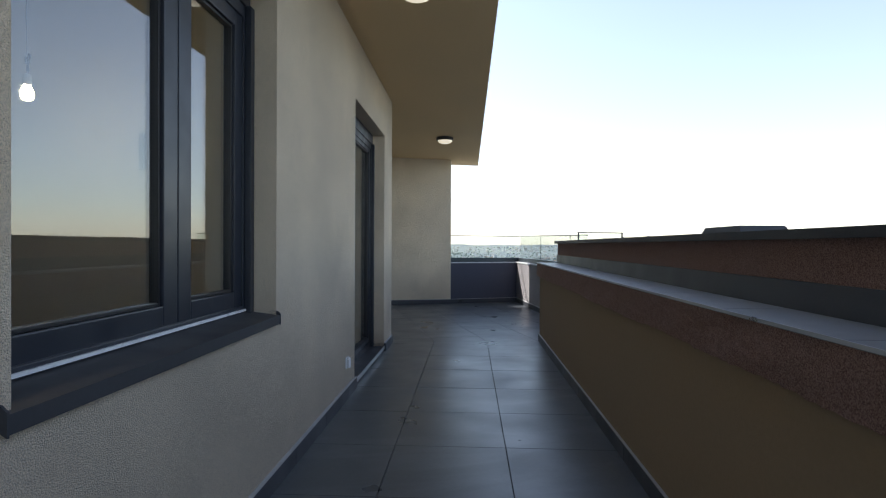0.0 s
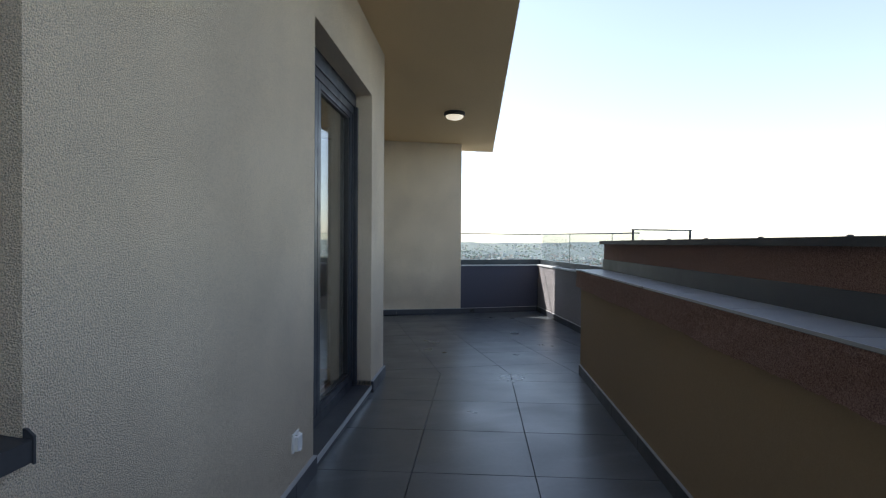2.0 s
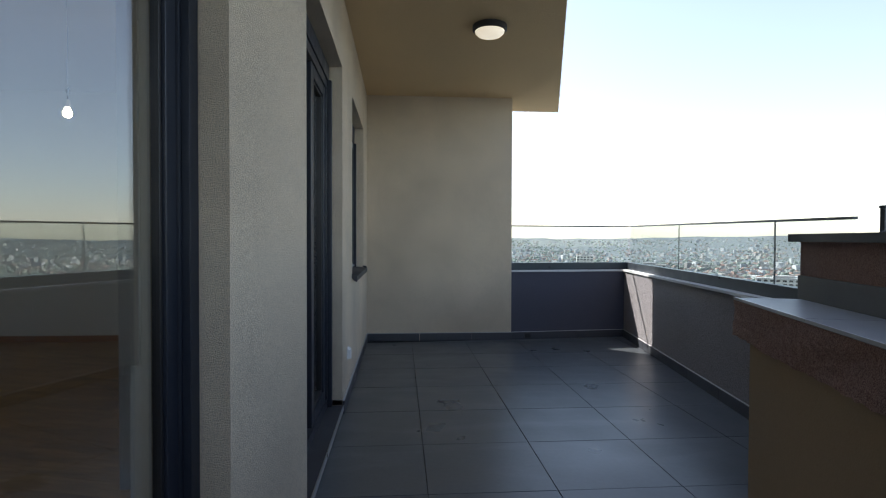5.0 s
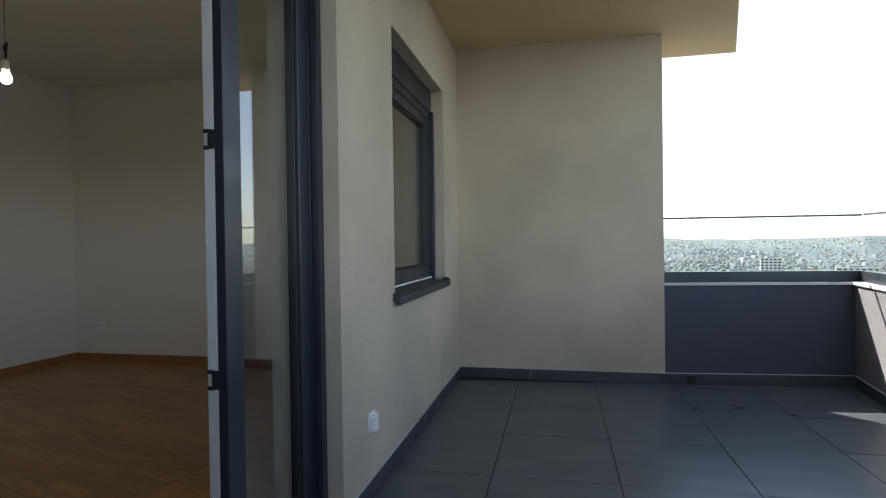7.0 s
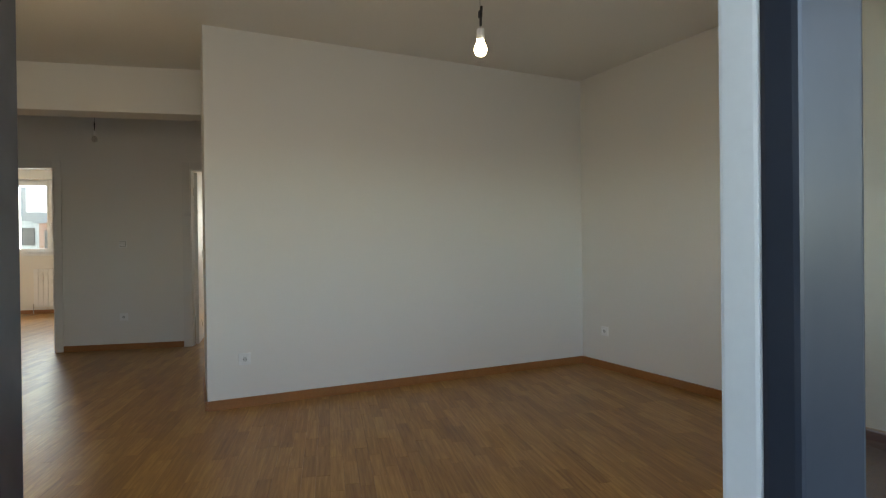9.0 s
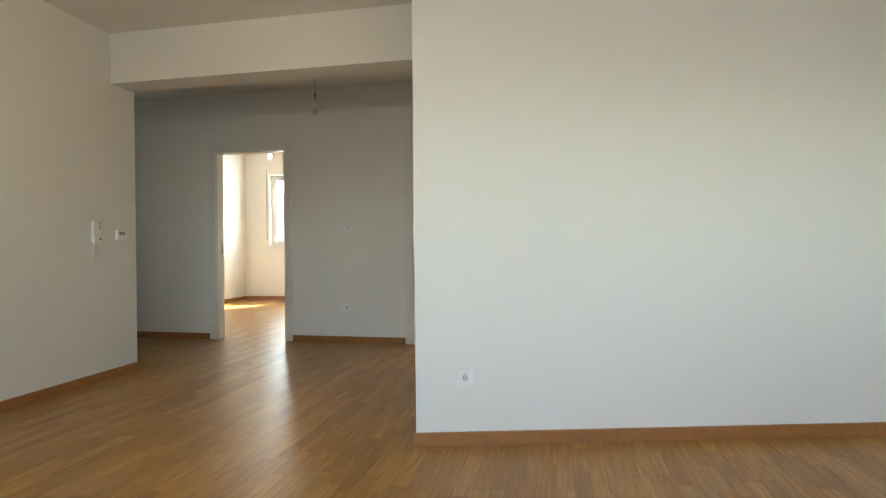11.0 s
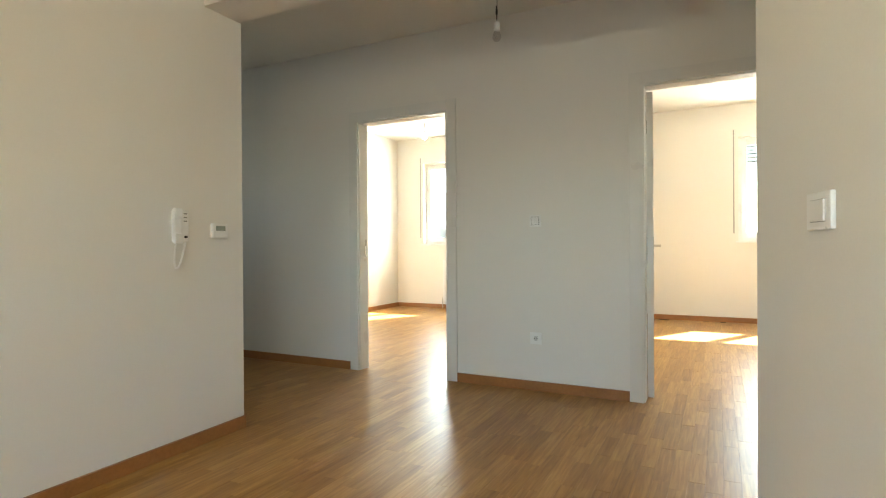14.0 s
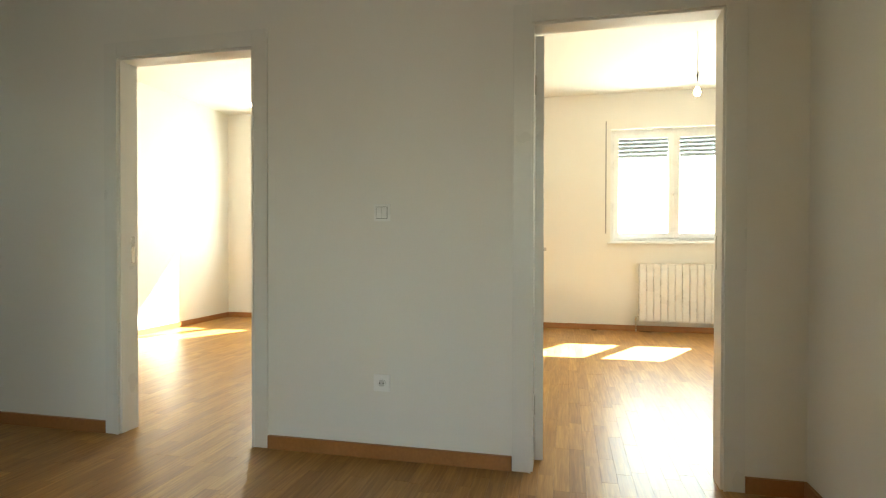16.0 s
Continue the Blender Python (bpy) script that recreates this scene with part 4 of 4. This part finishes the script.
# ---- oak parquet ----
floor = bpy.data.objects["floor_base"]
rng = random.Random(7)
W = 0.07
shared = {}
joined_v, joined_f = [], []
near = 0
def strip_mesh(length):
    key = round(length, 2)
    if key not in shared:
        bm = boxes((-length / 2 + 0.0004, length / 2 - 0.0004, -W / 2 + 0.0004, W / 2 - 0.0004, 0, 0.012))
        me = bpy.data.meshes.new("oak_strip")
        bm.to_mesh(me)
        bm.free()
        me.materials.append(OAK)
        shared[key] = me
    return shared[key]
def outdoors(x, y):
    p = FA @ Vector((x, y, 0))
    return x > INN + 0.08 or p.x > INN + 0.08
row = -8.6
while row < 6.3:
    x = -11.6 + rng.random() * 0.4
    while x < 1.2:
        ln = rng.choice((0.28, 0.36, 0.42, 0.46, 0.5, 0.5))
        xc = x + ln / 2
        pw = FA @ Vector((xc, row, 0))
        stop = INN + 0.1 if row < 0 else (INN + 0.1 - row * math.sin(radians(PHI))) / math.cos(radians(PHI))
        inside = x < stop - 0.03 and pw.y < 6.2
        ln = min(ln, stop - x) if inside else ln
        xc = x + ln / 2
        pw = FA @ Vector((xc, row, 0))
        if row > 0.6 and EV < xc < -5.8:
            inside = False
        if xc < EV and row < -6.2:
            inside = False
        if inside:
            if near < 300 and -5.3 < xc < -2.4 and -2.6 < row < -0.62:
                o = new("oak_strip", strip_mesh(ln))
                o.parent = floor
                o.location = (*pw[:2], ZI - 0.012 + rng.uniform(-0.0002, 0.0002))
                o.rotation_euler = (0, 0, radians(-PHI))
                near += 1
            else:
                i0 = len(joined_v)
                a, b, c, d = x + 0.0004, x + ln - 0.0004, row - W / 2 + 0.0004, row + W / 2 - 0.0004
                z = ZI + rng.uniform(-0.0002, 0.0002)
                joined_v += [(a, c, ZI - 0.012), (b, c, ZI - 0.012), (b, d, ZI - 0.012), (a, d, ZI - 0.012), (a, c, z), (b, c, z), (b, d, z), (a, d, z)]
                joined_f += [(i0 + 4, i0 + 5, i0 + 6, i0 + 7), (i0, i0 + 1, i0 + 5, i0 + 4), (i0 + 1, i0 + 2, i0 + 6, i0 + 5), (i0 + 2, i0 + 3, i0 + 7, i0 + 6), (i0 + 3, i0, i0 + 4, i0 + 7)]
        x += ln
    row += W
me = bpy.data.meshes.new("oak_parquet")
me.from_pydata(joined_v, [], joined_f)
me.materials.append(OAK)
parq = new("oak_parquet", me)
parq.matrix_world = FA
parq.parent = floor
tagged(parq, kind="stuff")

# ---- the city below ----
GZ = -72.0
# ground colour is greyed and lightened to stand in for haze
structure("ground", boxes((-4800, 4800, -4800, 4800, GZ - 1, GZ)), mat("hazed_ground", (0.125, 0.138, 0.13), 0.95, scale=0.012, fine=0.06, var=0.45), None, "green plain below the town, greyed as haze")


def town_mat(name, stops, rough=0.85):
    m = bpy.data.materials.new(name)
    m.use_nodes = True
    n, l = m.node_tree.nodes, m.node_tree.links
    geo, ramp = n.new("ShaderNodeNewGeometry"), n.new("ShaderNodeValToRGB")
    ramp.color_ramp.interpolation = "CONSTANT"
    e = ramp.color_ramp.elements
    for i, (p, c) in enumerate(stops):
        k = e[i] if i < 2 else e.new(p)
        k.position, k.color = p, (*c, 1)
    l.new(geo.outputs["Random Per Island"], ramp.inputs["Fac"])
    l.new(ramp.outputs["Color"], n["Principled BSDF"].inputs["Base Color"])
    n["Principled BSDF"].inputs["Roughness"].default_value = rough
    return m

# wall and leaf colours carry the haze: paled and drawn towards grey
TOWN = town_mat("hazed_plaster", [(0.0, (0.42, 0.42, 0.41)), (0.3, (0.50, 0.50, 0.50)), (0.5, (0.38, 0.36, 0.33)), (0.62, (0.36, 0.37, 0.39)), (0.75, (0.44, 0.42, 0.38)), (0.9, (0.34, 0.32, 0.31))])
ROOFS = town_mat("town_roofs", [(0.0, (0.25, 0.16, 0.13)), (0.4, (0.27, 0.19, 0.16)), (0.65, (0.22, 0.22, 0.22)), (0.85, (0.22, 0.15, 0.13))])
LEAF = town_mat("hazed_leaves", [(0.0, (0.22, 0.255, 0.22)), (0.3, (0.26, 0.295, 0.25)), (0.6, (0.23, 0.27, 0.235)), (0.8, (0.27, 0.30, 0.26))], 0.95)
rng = random.Random(11)


def far_spot(near_, far_):
    a = radians(rng.uniform(-112, 62))        # bearing from straight ahead, to the left positive
    d = near_ * (far_ / near_) ** rng.random()
    return a, d, -d * math.sin(a), d * math.cos(a)


def add_box(vs, fs, x, y, z0, w, d, h, turn):
    i0 = len(vs)
    c, s_ = math.cos(turn), math.sin(turn)
    for z in (z0, z0 + h):
        for dx, dy in ((-w, -d), (w, -d), (w, d), (-w, d)):
            vs.append((x + (dx * c - dy * s_) / 2, y + (dx * s_ + dy * c) / 2, z))
    fs += [tuple(i0 + k for k in f) for f in ((4, 5, 6, 7), (0, 1, 5, 4), (1, 2, 6, 5), (2, 3, 7, 6), (3, 0, 4, 7))]


def add_gable(vs, fs, x, y, z0, w, d, h, turn):
    i0 = len(vs)
    c, s_ = math.cos(turn), math.sin(turn)
    for dx, dy, z in ((-w, -d, 0), (w, -d, 0), (w, d, 0), (-w, d, 0), (-w * 0.7, 0, h), (w * 0.7, 0, h)):
        vs.append((x + (dx * c - dy * s_) / 2, y + (dx * s_ + dy * c) / 2, z0 + z))
    fs += [tuple(i0 + k for k in f) for f in ((0, 1, 5, 4), (1, 2, 5), (2, 3, 4, 5), (3, 0, 4))]


def stuff(name, vs, fs, material, label, category):
    me = bpy.data.meshes.new(name)
    me.from_pydata(vs, [], fs)
    me.materials.append(material)
    return tagged(new(name, me), label, category, kind="stuff")


def land(a, d):
    """Ground height: a plain that rises to low hills far out."""
    k = max(0.0, (d - 1800) / 2600)
    return GZ + 150 * k * k * (0.7 + 0.3 * math.sin(3.1 * a + 0.7) + 0.2 * math.sin(7.3 * a))

bv, bf, rv, rf, tv, tf, wv, wf = [], [], [], [], [], [], [], []
for _ in range(17000):
    a, d, x, y = far_spot(430, 4100)
    if math.sin(a * 5.3 + d * 0.004) + rng.uniform(-0.9, 0.9) < -0.5:
        continue
    z, turn = land(a, d) - 1, rng.uniform(0, 3.1)
    if rng.random() < 0.22:
        w, dd, h = rng.uniform(8, 22), rng.uniform(7, 11), rng.uniform(7, 19) * (0.95 if d > 1500 else 0.55)
        add_box(bv, bf, x, y, z, w, dd, h, turn)
        for fl in range(int(h / 3.2)):
            if d < 1500:
                for sd in (-1, 1):
                    off = sd * (dd / 2 + 0.12)
                    add_box(wv, wf, x - off * math.sin(turn), y + off * math.cos(turn), z + 2 + fl * 3.1, w * 0.94, 0.25, 1.25, turn)
    else:
        w, dd, h = rng.uniform(6, 12), rng.uniform(5, 8), rng.uniform(3, 6)
        add_box(bv, bf, x, y, z, w, dd, h, turn)
        add_gable(rv, rf, x, y, z + h, w + 1, dd + 1, rng.uniform(2.5, 4), turn)
ico = bmesh.new()
bmesh.ops.create_icosphere(ico, subdivisions=1, radius=1)
iv = [v.co.copy() for v in ico.verts]
ifc = [[v.index for v in f.verts] for f in ico.faces]
ico.free()
for _ in range(22000):
    a, d, x, y = far_spot(420, 4200)
    r = rng.uniform(1.8, 4.2) * (1 + d / 4500)
    i0, z = len(tv), land(a, d)
    for v in iv:
        k = r * rng.uniform(0.7, 1.25)
        tv.append((x + v.x * k, y + v.y * k, z + r * 0.6 + v.z * k * 0.9))
    tf += [tuple(i0 + k for k in f) for f in ifc]
stuff("town_buildings", bv, bf, TOWN, "apartment blocks and houses of a wide town, colours paled as haze", "buildings")
# window bands lightened to a haze grey
stuff("town_windows", wv, wf, mat("hazed_window_bands", (0.3, 0.32, 0.34), 0.3), "window bands of the distant blocks, lightened as haze", "windows")
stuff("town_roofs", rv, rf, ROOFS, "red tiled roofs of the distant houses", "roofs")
stuff("far_trees", tv, tf, LEAF, "green tree crowns among the distant houses, greyed as haze", "trees")
# hills on the skyline
hv, hf = [], []
N = 160
for i in range(N + 1):
    a = radians(-115 + 180 * i / N)
    for j, d in enumerate((1800, 2600, 3300, 3900, 4500)):
        hv.append((-d * math.sin(a), d * math.cos(a), land(a, d) + (rng.uniform(-3, 5) if j else -2)))
for i in range(N):
    for j in range(4):
        k = i * 5 + j
        hf.append((k, k + 1, k + 6, k + 5))
me = bpy.data.meshes.new("backdrop_hills")
me.from_pydata(hv, [], hf)
# skyline haze is mixed into the hills' base colour
me.materials.append(mat("hazed_wooded_hills", (0.125, 0.145, 0.15), 0.95, scale=0.01, fine=0.05, var=0.25))
tagged(new("backdrop_hills", me), "low wooded hills on the skyline, paled as haze", kind="structure")


def apartment_building(p, turn, w, d, h, floors, cols, label, tone=(0.6, 0.58, 0.53)):
    t = thing("apartment_building", pose(*p, 0, 0, turn), label, "building")
    part("wall", boxes((-w / 2, w / 2, -d / 2, d / 2, 0, h)), mat("wall_render", tone, 0.85), t)
    part("roof", boxes((-w / 2 - 0.4, w / 2 + 0.4, -d / 2 - 0.4, d / 2 + 0.4, h, h + 0.8), (-w / 5, w / 6, -d / 4, d / 4, h + 0.8, h + 3.5)), mat("grey_roof", (0.35, 0.34, 0.33), 0.8), t)
    bm = boxes((-w / cols * 0.31, w / cols * 0.31, -0.15, 0.1, 0, h / floors * 0.52))
    me = bpy.data.meshes.new("window")
    bm.to_mesh(me)
    bm.free()
    me.materials.append(DARKP)
    for f in range(floors):
        for c in range(cols):
            o = new("window", me)
            o.parent = t
            o.location = (-w / 2 + w * (c + 0.5) / cols, -d / 2, h * (f + 0.28) / floors)
    return t
def far_at(bear, d, z=GZ):
    a = radians(bear)
    return (-d * math.sin(a), d * math.cos(a), z)
apartment_building(far_at(-36.5, 760), -32, 58, 18, 27, 6, 9, "pale apartment block with rows of dark windows")
apartment_building(far_at(-25.2, 900), -20, 46, 16, 34, 8, 7, "tall pale apartment block among trees")
apartment_building(far_at(-19.0, 1050), -15, 30, 16, 42, 9, 5, "tall pale apartment block among trees")
apartment_building((*wa(-62, -21.5)[:2], GZ), 74.5, 7.6, 12, 75.7, 24, 3, "terracotta coloured apartment block beside the terrace house", (0.52, 0.24, 0.15))
apartment_building((*wa(-64, -30.2)[:2], GZ), 74.5, 9, 12, 76.0, 24, 2, "white apartment block beside the terrace house", (0.7, 0.7, 0.68))
